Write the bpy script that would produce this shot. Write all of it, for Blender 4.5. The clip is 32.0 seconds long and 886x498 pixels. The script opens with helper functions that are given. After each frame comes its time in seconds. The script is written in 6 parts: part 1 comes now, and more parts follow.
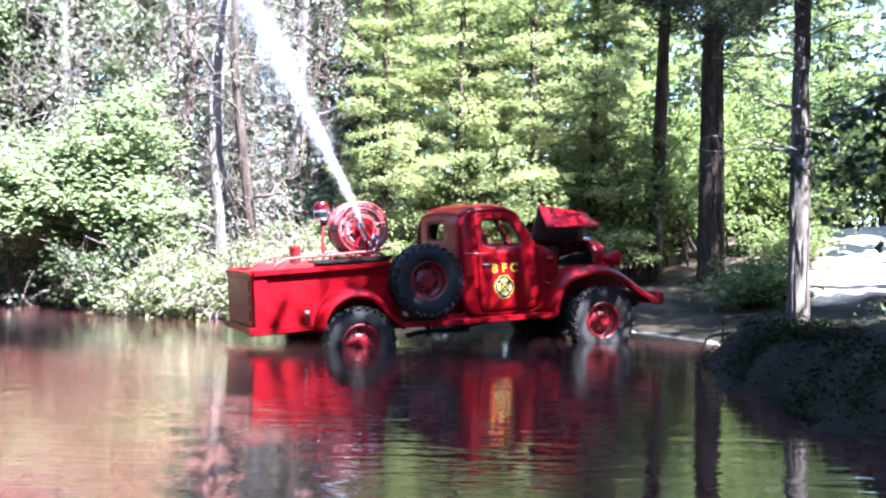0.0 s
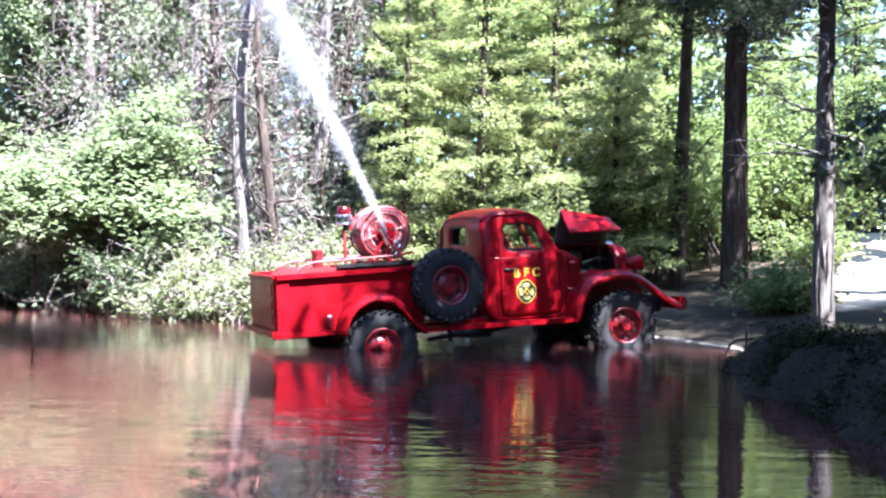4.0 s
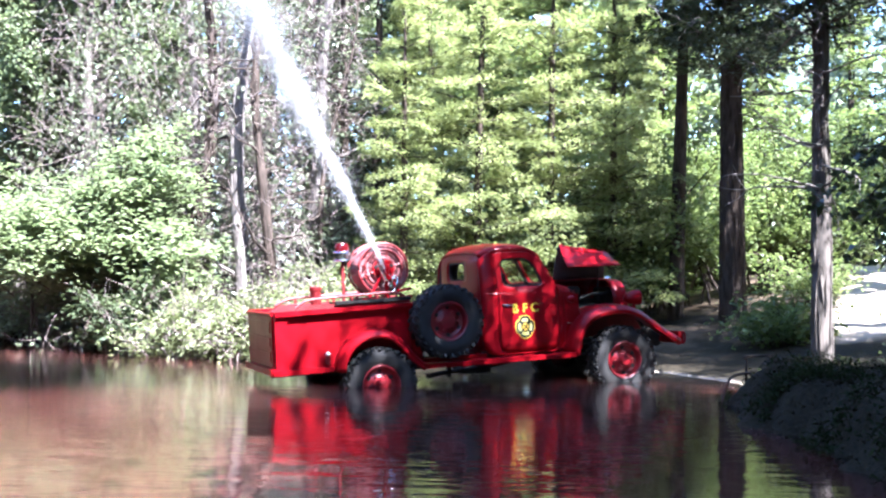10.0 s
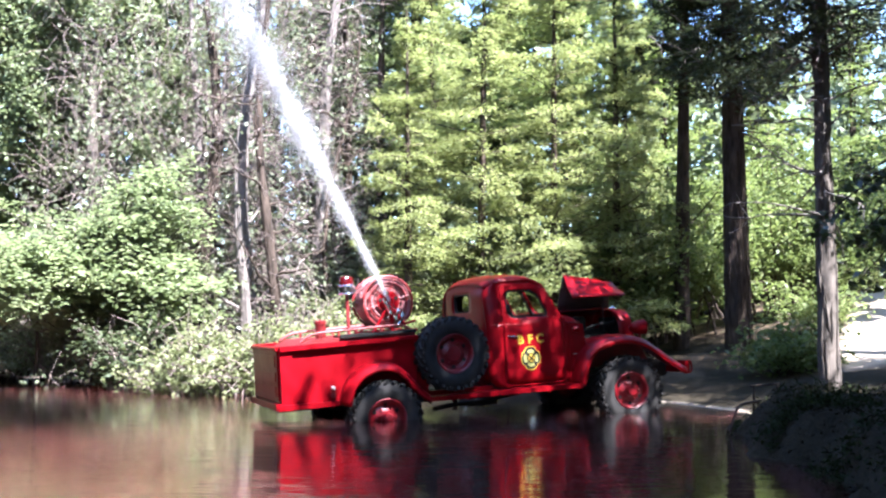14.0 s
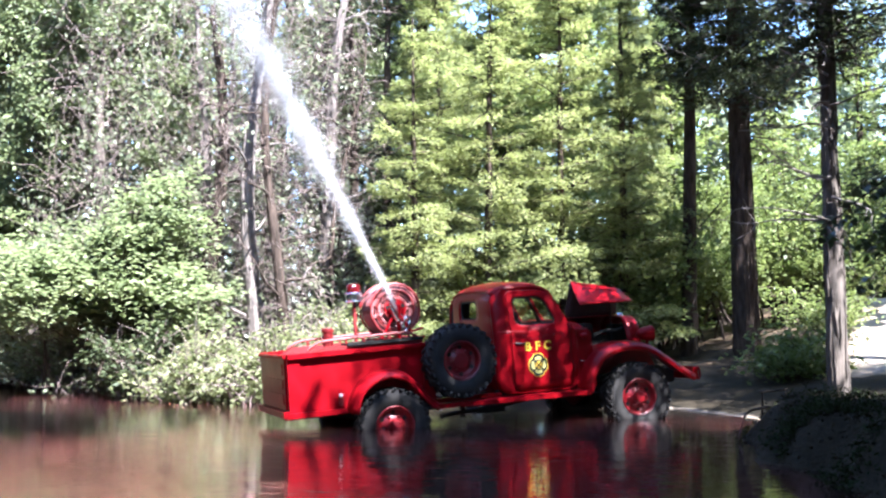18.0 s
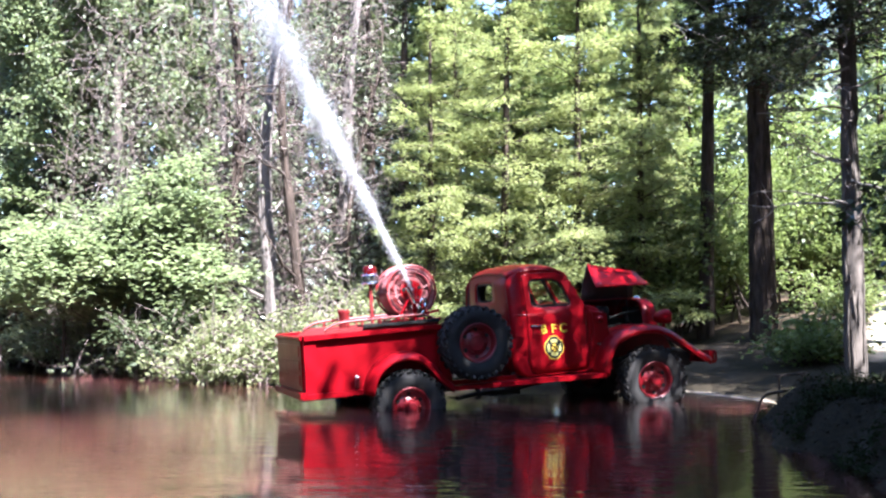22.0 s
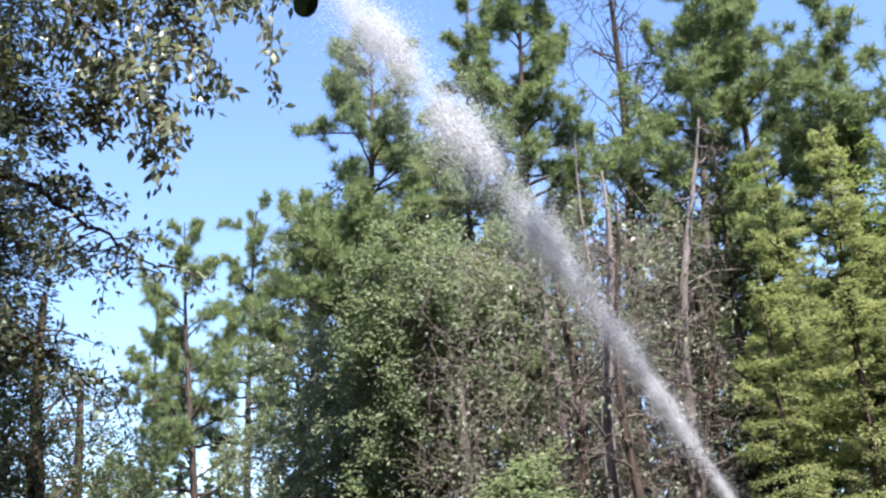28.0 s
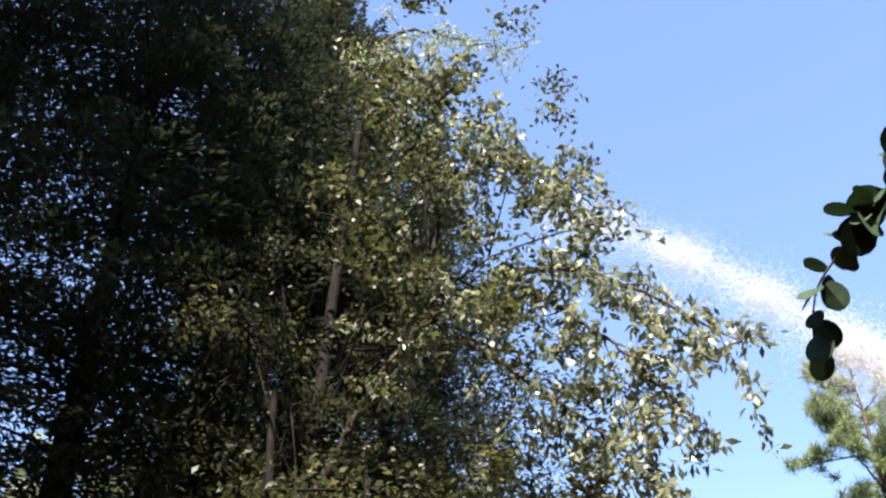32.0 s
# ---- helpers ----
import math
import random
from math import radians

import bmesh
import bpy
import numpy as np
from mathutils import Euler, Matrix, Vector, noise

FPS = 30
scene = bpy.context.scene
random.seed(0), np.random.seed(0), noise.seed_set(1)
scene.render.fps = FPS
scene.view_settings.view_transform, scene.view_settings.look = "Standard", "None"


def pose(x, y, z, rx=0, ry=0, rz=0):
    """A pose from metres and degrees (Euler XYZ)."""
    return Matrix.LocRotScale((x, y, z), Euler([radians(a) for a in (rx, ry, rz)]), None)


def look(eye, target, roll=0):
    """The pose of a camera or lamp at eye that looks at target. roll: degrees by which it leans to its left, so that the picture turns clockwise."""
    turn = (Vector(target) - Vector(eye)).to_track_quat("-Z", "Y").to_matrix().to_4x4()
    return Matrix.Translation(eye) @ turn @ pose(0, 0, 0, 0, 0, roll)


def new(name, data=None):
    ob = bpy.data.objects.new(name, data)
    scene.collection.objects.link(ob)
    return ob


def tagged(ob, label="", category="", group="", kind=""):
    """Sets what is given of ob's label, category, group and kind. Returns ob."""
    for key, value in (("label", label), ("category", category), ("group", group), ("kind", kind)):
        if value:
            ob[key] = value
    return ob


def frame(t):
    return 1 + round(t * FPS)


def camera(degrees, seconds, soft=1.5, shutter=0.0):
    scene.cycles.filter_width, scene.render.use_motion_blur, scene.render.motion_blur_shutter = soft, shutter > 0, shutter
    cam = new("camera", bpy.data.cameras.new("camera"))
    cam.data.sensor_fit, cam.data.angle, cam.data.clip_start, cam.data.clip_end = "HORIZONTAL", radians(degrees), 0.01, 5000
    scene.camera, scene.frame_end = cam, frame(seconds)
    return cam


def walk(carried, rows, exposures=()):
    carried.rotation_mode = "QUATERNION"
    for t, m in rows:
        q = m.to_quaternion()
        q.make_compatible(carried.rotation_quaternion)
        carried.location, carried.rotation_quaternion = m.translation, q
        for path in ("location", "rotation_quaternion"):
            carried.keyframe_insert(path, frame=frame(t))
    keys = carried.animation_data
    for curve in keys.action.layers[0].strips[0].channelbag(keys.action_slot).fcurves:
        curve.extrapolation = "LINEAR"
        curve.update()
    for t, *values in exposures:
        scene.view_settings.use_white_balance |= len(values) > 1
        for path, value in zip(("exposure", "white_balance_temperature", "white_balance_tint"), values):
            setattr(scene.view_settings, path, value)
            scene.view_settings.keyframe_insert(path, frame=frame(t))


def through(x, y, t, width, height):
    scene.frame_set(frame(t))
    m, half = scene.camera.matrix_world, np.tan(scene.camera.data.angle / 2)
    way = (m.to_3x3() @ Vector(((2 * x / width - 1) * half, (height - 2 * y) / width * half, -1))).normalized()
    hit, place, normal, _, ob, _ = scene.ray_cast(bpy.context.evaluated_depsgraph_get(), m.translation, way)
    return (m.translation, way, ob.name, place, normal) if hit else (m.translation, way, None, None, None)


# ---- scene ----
# ---- camera ----
PATH = [
    (0, 0.000, 0.000, 0.000, 0.00, 0.25, 1.00), (0.5, 0.000, 0.000, 0.000, -0.20, 0.38, 1.17),
    (1, 0.000, 0.000, 0.000, 0.12, 0.87, 0.90), (1.5, 0.000, 0.000, 0.000, 0.29, 0.51, 0.85),
    (2, 0.000, 0.000, 0.000, 0.40, -0.18, 1.01), (2.5, 0.000, 0.000, 0.000, 0.67, -0.07, 1.12),
    (3, 0.000, 0.000, 0.000, 0.98, 0.11, 1.27), (3.5, 0.000, 0.000, 0.000, 1.11, 0.29, 1.18),
    (5.5, 0.000, 0.000, 0.000, 1.26, 0.79, 0.91), (6, 0.000, 0.000, 0.000, 1.22, 0.43, 0.99),
    (6.5, 0.000, 0.000, 0.000, 1.16, 0.11, 0.65), (7, 0.000, 0.000, 0.000, 1.27, 0.31, 0.70),
    (7.5, 0.000, 0.000, 0.000, 1.32, 0.59, 0.90), (8, 0.000, 0.000, 0.000, 1.17, 0.92, 0.96),
    (8.5, 0.000, 0.000, 0.000, 1.24, 0.92, 1.07), (9, 0.000, 0.000, 0.000, 1.26, 1.30, 0.91),
    (9.5, 0.000, 0.000, 0.000, 1.25, 2.83, 0.45), (10, 0.000, 0.000, 0.000, 1.12, 2.42, 0.64),
    (10.5, 0.000, 0.000, 0.000, 1.16, 2.59, 0.71), (11, 0.000, 0.000, 0.000, 1.33, 3.71, 0.75),
    (11.5, 0.000, 0.000, 0.000, 1.19, 4.86, 0.48), (12, 0.000, 0.000, 0.000, 1.53, 4.34, 0.39),
    (12.5, 0.000, 0.000, 0.000, 1.34, 4.10, 0.11), (13, 0.000, 0.000, 0.000, 1.38, 4.26, -0.34),
    (13.5, 0.000, 0.000, 0.000, 1.43, 4.38, -0.25), (14, 0.000, 0.000, 0.000, 1.36, 4.16, -0.08),
    (14.5, 0.000, 0.000, 0.000, 1.34, 4.11, 0.25), (16.5, 0.000, 0.000, 0.000, 1.81, 4.40, -0.08),
    (17, 0.000, 0.000, 0.000, 1.79, 4.45, -0.27), (17.5, 0.000, 0.000, 0.000, 1.79, 4.78, -0.30),
    (18, 0.000, 0.000, 0.000, 1.73, 4.55, -0.36), (18.5, 0.000, 0.000, 0.000, 1.57, 4.61, -0.14),
    (19, 0.000, 0.000, 0.000, 1.79, 4.62, 0.09), (19.5, 0.000, 0.000, 0.000, 2.16, 4.89, 0.18),
    (20, 0.000, 0.000, 0.000, 2.32, 4.90, 0.04), (20.5, 0.000, 0.000, 0.000, 3.48, 5.12, -0.12),
    (21, 0.000, 0.000, 0.000, 2.91, 4.74, 0.17), (21.5, 0.000, 0.000, 0.000, 2.79, 4.09, 0.41),
    (22, 0.000, 0.000, 0.000, 2.62, 3.59, -0.05), (22.5, 0.000, 0.000, 0.000, 2.45, 4.23, 0.40),
    (23, 0.000, 0.000, 0.000, 2.62, 4.31, 0.28), (23.5, 0.000, 0.000, 0.000, 2.17, 4.05, 0.10),
    (24, 0.000, 0.000, 0.000, 2.07, 4.26, 0.04), (24.5, 0.000, 0.000, 0.000, 2.43, 4.34, -0.25),
    (26.5, -0.092, -0.049, 0.050, 8.96, 6.67, -1.28), (27, -0.150, 0.050, 0.099, 12.05, 11.43, -2.68),
    (27.5, -0.138, 0.089, 0.100, 16.81, 16.10, -2.51), (28, -0.096, 0.066, 0.103, 20.34, 19.53, -2.90),
    (28.5, -0.115, 0.059, 0.140, 23.62, 23.32, -1.98), (29, -0.126, 0.100, 0.099, 26.87, 26.34, -2.76),
    (29.5, -0.143, 0.077, 0.153, 29.23, 29.64, -3.91), (30, -0.147, 0.065, 0.167, 32.86, 32.43, -3.10),
    (30.5, -0.141, 0.055, 0.161, 36.17, 35.20, -2.93), (31, -0.146, 0.035, 0.176, 37.68, 36.43, -2.42),
    (31.5, -0.173, 0.000, 0.192, 42.35, 37.14, -2.14), (32, -0.191, 0.017, 0.227, 48.04, 39.30, -1.59),
]
cam = camera(45.52, 32.0, soft=2.35)
EYE = 1.10
walk(cam, [(t, pose(x, y, EYE + z, 90 + p, 0, w) @ pose(0, 0, 0, 0, 0, r)) for t, x, y, z, w, p, r in PATH],
     exposures=[(t, s + 0.1, k, 17) for t, s, k in ((0, 3.95, 5150), (3, 3.85, 5150), (9, 3.8, 5200), (11, 3.65, 5350), (11.5, 3.45, 5500), (20, 3.42, 5500), (24.5, 3.32, 5500), (26.5, 3.1, 5500), (27, 2.75, 5600), (28, 1.9, 5900), (28.5, 1.5, 6000),
                                              (29, 1.45, 6200), (29.5, 1.65, 6200), (30, 1.85, 6300), (31, 1.97, 6350), (32, 2.25, 6550))])

# ---- light ----
SUN = Vector((0.36, -0.46, 0.81)).normalized()
world = bpy.data.worlds.new("world")
scene.world = world
world.use_nodes = True
sky = world.node_tree.nodes.new("ShaderNodeTexSky")
sky.sky_type, sky.sun_disc = "NISHITA", False
sky.sun_elevation, sky.sun_rotation = math.asin(SUN.z), math.atan2(SUN.x, SUN.y)
sky.air_density, sky.dust_density, sky.ozone_density = 1.0, 0.25, 2.4
world.node_tree.nodes["Background"].inputs["Strength"].default_value = 0.088
world.node_tree.links.new(sky.outputs[0], world.node_tree.nodes["Background"].inputs[0])
lamp = new("sun", bpy.data.lights.new("sun", "SUN"))
lamp.data.energy, lamp.data.angle, lamp.data.color = 5.0, radians(0.55), (1.0, 0.95, 0.86)
lamp.matrix_world = look(SUN * 60, (0, 0, 0))


# ---- materials ----
def nodes_of(name):
    m = bpy.data.materials.new(name)
    m.use_nodes = True
    nt = m.node_tree
    return m, nt, nt.nodes["Principled BSDF"]


def ramp(nt, fac, stops):
    r = nt.nodes.new("ShaderNodeValToRGB")
    while len(r.color_ramp.elements) < len(stops):
        r.color_ramp.elements.new(0.5)
    for e, (p, c) in zip(r.color_ramp.elements, stops):
        e.position, e.color = p, (*c, 1)
    nt.links.new(fac, r.inputs[0])
    return r.outputs[0]


def noise_of(nt, scale, detail=4.0, rough=0.6, space="Object", stretch=None):
    co = nt.nodes.new("ShaderNodeTexCoord").outputs[space]
    if stretch:
        mp = nt.nodes.new("ShaderNodeMapping")
        mp.inputs["Scale"].default_value = stretch
        nt.links.new(co, mp.inputs["Vector"])
        co = mp.outputs[0]
    n = nt.nodes.new("ShaderNodeTexNoise")
    n.inputs["Scale"].default_value, n.inputs["Detail"].default_value, n.inputs["Roughness"].default_value = scale, detail, rough
    nt.links.new(co, n.inputs["Vector"])
    return n.outputs["Fac"]


def bump(nt, bsdf, height, strength=0.3, distance=0.02):
    b = nt.nodes.new("ShaderNodeBump")
    b.inputs["Strength"].default_value, b.inputs["Distance"].default_value = strength, distance
    nt.links.new(height, b.inputs["Height"])
    nt.links.new(b.outputs[0], bsdf.inputs["Normal"])


def mixed(nt, fac, a, b):
    m = nt.nodes.new("ShaderNodeMix")
    m.data_type = "RGBA"
    for sock, v in ((m.inputs[0], fac), (m.inputs[6], a), (m.inputs[7], b)):
        if isinstance(v, (int, float)):
            sock.default_value = v
        elif isinstance(v, tuple):
            sock.default_value = (*v, 1)
        else:
            nt.links.new(v, sock)
    return m.outputs[2]


def plain(name, c1, c2, rough=0.5, metal=0.0, scale=6.0, fine=60.0, relief=0.15, coat=0.0, stretch=None, spec=0.5):
    """A surface whose colour wanders from c1 to c2 at a coarse and a fine scale, with fine relief."""
    m, nt, b = nodes_of(name)
    coarse, small = noise_of(nt, scale, stretch=stretch), noise_of(nt, fine, stretch=stretch)
    col = mixed(nt, ramp(nt, coarse, [(0.35, (0, 0, 0)), (0.65, (1, 1, 1))]), c1, c2)
    dark = tuple(0.72 * v for v in c1)
    col = mixed(nt, ramp(nt, small, [(0.5, (0, 0, 0)), (0.8, (0.5, 0.5, 0.5))]), col, dark)
    nt.links.new(col, b.inputs["Base Color"])
    b.inputs["Metallic"].default_value = metal
    b.inputs["Specular IOR Level"].default_value = spec
    r = nt.nodes.new("ShaderNodeMapRange")
    r.inputs[3].default_value, r.inputs[4].default_value = max(rough - 0.1, 0.02), min(rough + 0.12, 1)
    nt.links.new(coarse, r.inputs[0])
    nt.links.new(r.outputs[0], b.inputs["Roughness"])
    b.inputs["Coat Weight"].default_value = coat
    b.inputs["Coat Roughness"].default_value = 0.12
    bump(nt, b, small, relief, 0.01)
    return m


def leafy(name, c1, c2, c3, through=0.35, rough=0.5, spec=0.22):
    """Leaves: the colour differs leaf by leaf and patch by patch, and some light comes through."""
    m, nt, b = nodes_of(name)
    geo = nt.nodes.new("ShaderNodeNewGeometry")
    tone = nt.nodes.new("ShaderNodeMath")
    tone.operation = "MULTIPLY_ADD"
    nt.links.new(geo.outputs["Random Per Island"], tone.inputs[0])
    tone.inputs[1].default_value = 0.38
    nt.links.new(ramp(nt, noise_of(nt, 2.2, 3.0), [(0.3, (0, 0, 0)), (0.7, (0.62, 0.62, 0.62))]), tone.inputs[2])
    col = ramp(nt, tone.outputs[0], [(0.0, c1), (0.55, c2), (1.0, c3)])
    patch = noise_of(nt, 0.7, 3.0)
    col = mixed(nt, ramp(nt, patch, [(0.4, (0, 0, 0)), (0.7, (0.5, 0.5, 0.5))]), col, c1)
    nt.links.new(col, b.inputs["Base Color"])
    b.inputs["Roughness"].default_value, b.inputs["Specular IOR Level"].default_value = rough, spec
    tr = nt.nodes.new("ShaderNodeBsdfTranslucent")
    hs = nt.nodes.new("ShaderNodeHueSaturation")
    hs.inputs["Saturation"].default_value, hs.inputs["Value"].default_value = 1.15, 1.5
    nt.links.new(col, hs.inputs["Color"])
    nt.links.new(hs.outputs[0], tr.inputs["Color"])
    mx = nt.nodes.new("ShaderNodeMixShader")
    mx.inputs[0].default_value = through
    nt.links.new(b.outputs[0], mx.inputs[1])
    nt.links.new(tr.outputs[0], mx.inputs[2])
    nt.links.new(mx.outputs[0], nt.nodes["Material Output"].inputs["Surface"])
    return m


M_RED = plain("red_paint", (0.20, 0.0022, 0.0055), (0.155, 0.0018, 0.0042), 0.32, 0, 2.5, 45, 0.04, 0.04, spec=0.1)
M_REDOLD = plain("worn_red_paint", (0.20, 0.008, 0.009), (0.12, 0.008, 0.007), 0.5, 0, 7, 60, 0.2)
M_TYRE = plain("tyre_rubber", (0.011, 0.0105, 0.010), (0.026, 0.023, 0.020), 0.75, 0, 5, 80, 0.4, spec=0.25)
M_BLACK = plain("black_parts", (0.010, 0.0095, 0.009), (0.022, 0.019, 0.016), 0.65, 0, 6, 50, 0.3, spec=0.2)
M_CHROME = plain("chrome", (0.75, 0.75, 0.75), (0.6, 0.6, 0.6), 0.15, 1, 5, 60, 0.03)
M_GOLD = plain("gold_leaf_lettering", (0.55, 0.36, 0.03), (0.46, 0.29, 0.02), 0.4, 0.0, 8, 60, 0.03)
# rim red holds dirt and, in its darkness, the shade on the spare wheel
M_RIM = plain("dirty_shaded_wheel_red", (0.17, 0.003, 0.007), (0.11, 0.0025, 0.005), 0.4, 0, 9, 60, 0.1)
M_CREAM = plain("cream_paint", (0.42, 0.40, 0.14), (0.34, 0.32, 0.10), 0.4, 0, 8, 60, 0.03)
M_LENS = plain("white_lamp_glass", (0.8, 0.8, 0.76), (0.7, 0.7, 0.66), 0.1, 0, 8, 60, 0.03)
M_DOME = plain("dark_red_lamp_glass", (0.05, 0.002, 0.003), (0.035, 0.0015, 0.0025), 0.12, 0, 8, 60, 0.02)
M_HOSE = plain("red_rubber_hose", (0.27, 0.10, 0.10), (0.18, 0.055, 0.055), 0.42, 0, 6, 60, 0.1)
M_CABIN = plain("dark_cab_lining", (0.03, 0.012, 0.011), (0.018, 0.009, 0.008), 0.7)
M_SEAT = plain("brown_seat_vinyl", (0.06, 0.035, 0.025), (0.09, 0.055, 0.04), 0.5)
M_BARK = plain("grey_brown_bark", (0.072, 0.052, 0.04), (0.021, 0.0155, 0.0115), 0.9, 0, 11, 50, 1.0, 0, (1, 1, 0.25), 0.15)
# darker copy of the bark: shade on the near-bank trunks put into colour
M_BARKD = plain("shaded_bark", (0.017, 0.014, 0.011), (0.008, 0.0065, 0.005), 0.9, 0, 9, 50, 1.0, 0, (1, 1, 0.25), 0.08)
M_BARKP = plain("pale_bark", (0.115, 0.092, 0.073), (0.042, 0.033, 0.026), 0.9, 0, 12, 50, 1.0, 0, (1, 1, 0.22))
M_BARKB = plain("pale_brown_bark", (0.22, 0.17, 0.135), (0.09, 0.068, 0.053), 0.9, 0, 3, 24, 1.0, 0, (1, 1, 0.22))
M_DEAD = plain("bleached_dead_wood", (0.19, 0.16, 0.14), (0.075, 0.06, 0.052), 0.9, 0, 11, 50, 0.9, 0, (1, 1, 0.25))
M_TWIG = plain("dry_twigs", (0.21, 0.16, 0.14), (0.10, 0.078, 0.066), 0.9, 0, 3, 30, 0.4)
L_BUSH = leafy("bush_leaves", (0.085, 0.11, 0.052), (0.18, 0.21, 0.108), (0.315, 0.335, 0.195), 0.45)
L_EDGE = leafy("waterline_leaves", (0.07, 0.082, 0.036), (0.155, 0.17, 0.08), (0.285, 0.29, 0.16), 0.42)
L_SHRUB = leafy("shrub_leaves", (0.078, 0.096, 0.053), (0.148, 0.17, 0.1), (0.255, 0.265, 0.168), 0.35)
L_CEDAR = leafy("cedar_sprays", (0.10, 0.12, 0.045), (0.215, 0.235, 0.10), (0.35, 0.36, 0.17), 0.45, 0.6)
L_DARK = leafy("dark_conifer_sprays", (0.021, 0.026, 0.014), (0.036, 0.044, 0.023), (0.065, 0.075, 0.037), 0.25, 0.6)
L_PINE = leafy("pine_needles", (0.085, 0.115, 0.046), (0.16, 0.195, 0.08), (0.28, 0.305, 0.125), 0.35, 0.55)
L_TREE = leafy("tree_leaves", (0.095, 0.115, 0.066), (0.185, 0.21, 0.125), (0.31, 0.33, 0.215), 0.38, 0.4, 0.4)
L_OAK = leafy("hanging_leaves", (0.06, 0.075, 0.045), (0.155, 0.17, 0.098), (0.37, 0.37, 0.255), 0.35, 0.35, 0.6)
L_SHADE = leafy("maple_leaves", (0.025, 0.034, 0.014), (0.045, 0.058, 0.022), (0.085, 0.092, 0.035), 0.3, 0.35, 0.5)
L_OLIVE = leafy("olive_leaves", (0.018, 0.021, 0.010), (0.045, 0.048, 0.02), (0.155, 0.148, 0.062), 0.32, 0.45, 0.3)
# dead leaves darkened further: the bank's deep shade is in their colour
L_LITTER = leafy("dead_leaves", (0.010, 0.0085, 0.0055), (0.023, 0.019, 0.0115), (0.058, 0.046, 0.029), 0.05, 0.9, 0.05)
L_NEAR = leafy("round_leaves", (0.010, 0.022, 0.011), (0.018, 0.036, 0.015), (0.03, 0.055, 0.022), 0.06, 0.65, 0.2)
L_UNDER = leafy("undergrowth_leaves", (0.06, 0.08, 0.028), (0.13, 0.16, 0.058), (0.27, 0.295, 0.12), 0.45)
L_DIM = leafy("dull_shrub_leaves", (0.03, 0.04, 0.02), (0.06, 0.075, 0.036), (0.12, 0.135, 0.07), 0.3)
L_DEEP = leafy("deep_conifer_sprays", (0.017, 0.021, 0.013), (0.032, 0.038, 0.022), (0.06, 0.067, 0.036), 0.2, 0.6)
# dark green moss, dimmed again to carry the bank's shade
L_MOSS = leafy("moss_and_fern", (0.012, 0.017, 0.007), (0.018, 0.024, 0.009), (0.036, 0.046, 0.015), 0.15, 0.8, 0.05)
L_GRASS = leafy("reeds", (0.10, 0.15, 0.03), (0.18, 0.22, 0.06), (0.30, 0.30, 0.12), 0.35)


def water_material():
    m, nt, b = nodes_of("tannin_brown_water")
    n = noise_of(nt, 0.5, 2)
    nt.links.new(mixed(nt, n, (0.037, 0.0124, 0.0099), (0.046, 0.0165, 0.013)), b.inputs["Base Color"])
    b.inputs["Roughness"].default_value, b.inputs["IOR"].default_value = 0.02, 1.33
    # murky: light spreads sideways below the surface
    b.inputs["Subsurface Weight"].default_value, b.inputs["Subsurface Scale"].default_value = 1.0, 0.22
    b.inputs["Subsurface Radius"].default_value = (1.0, 0.8, 0.7)
    a = noise_of(nt, 1.6, 3.0, 0.55, "Object", (0.8, 2.6, 1.0))
    c = noise_of(nt, 4.6, 2.0, 0.5, "Object", (1.0, 2.4, 1.0))
    # ruffled patches between calmer water
    gust = ramp(nt, noise_of(nt, 0.33, 2.0), [(0.40, (0.2, 0.2, 0.2)), (0.62, (0.7, 0.7, 0.7))])
    s = nt.nodes.new("ShaderNodeMath")
    s.operation = "MULTIPLY_ADD"
    nt.links.new(c, s.inputs[0])
    nt.links.new(gust, s.inputs[1])
    nt.links.new(a, s.inputs[2])
    bump(nt, b, s.outputs[0], 0.21, 0.03)
    return m


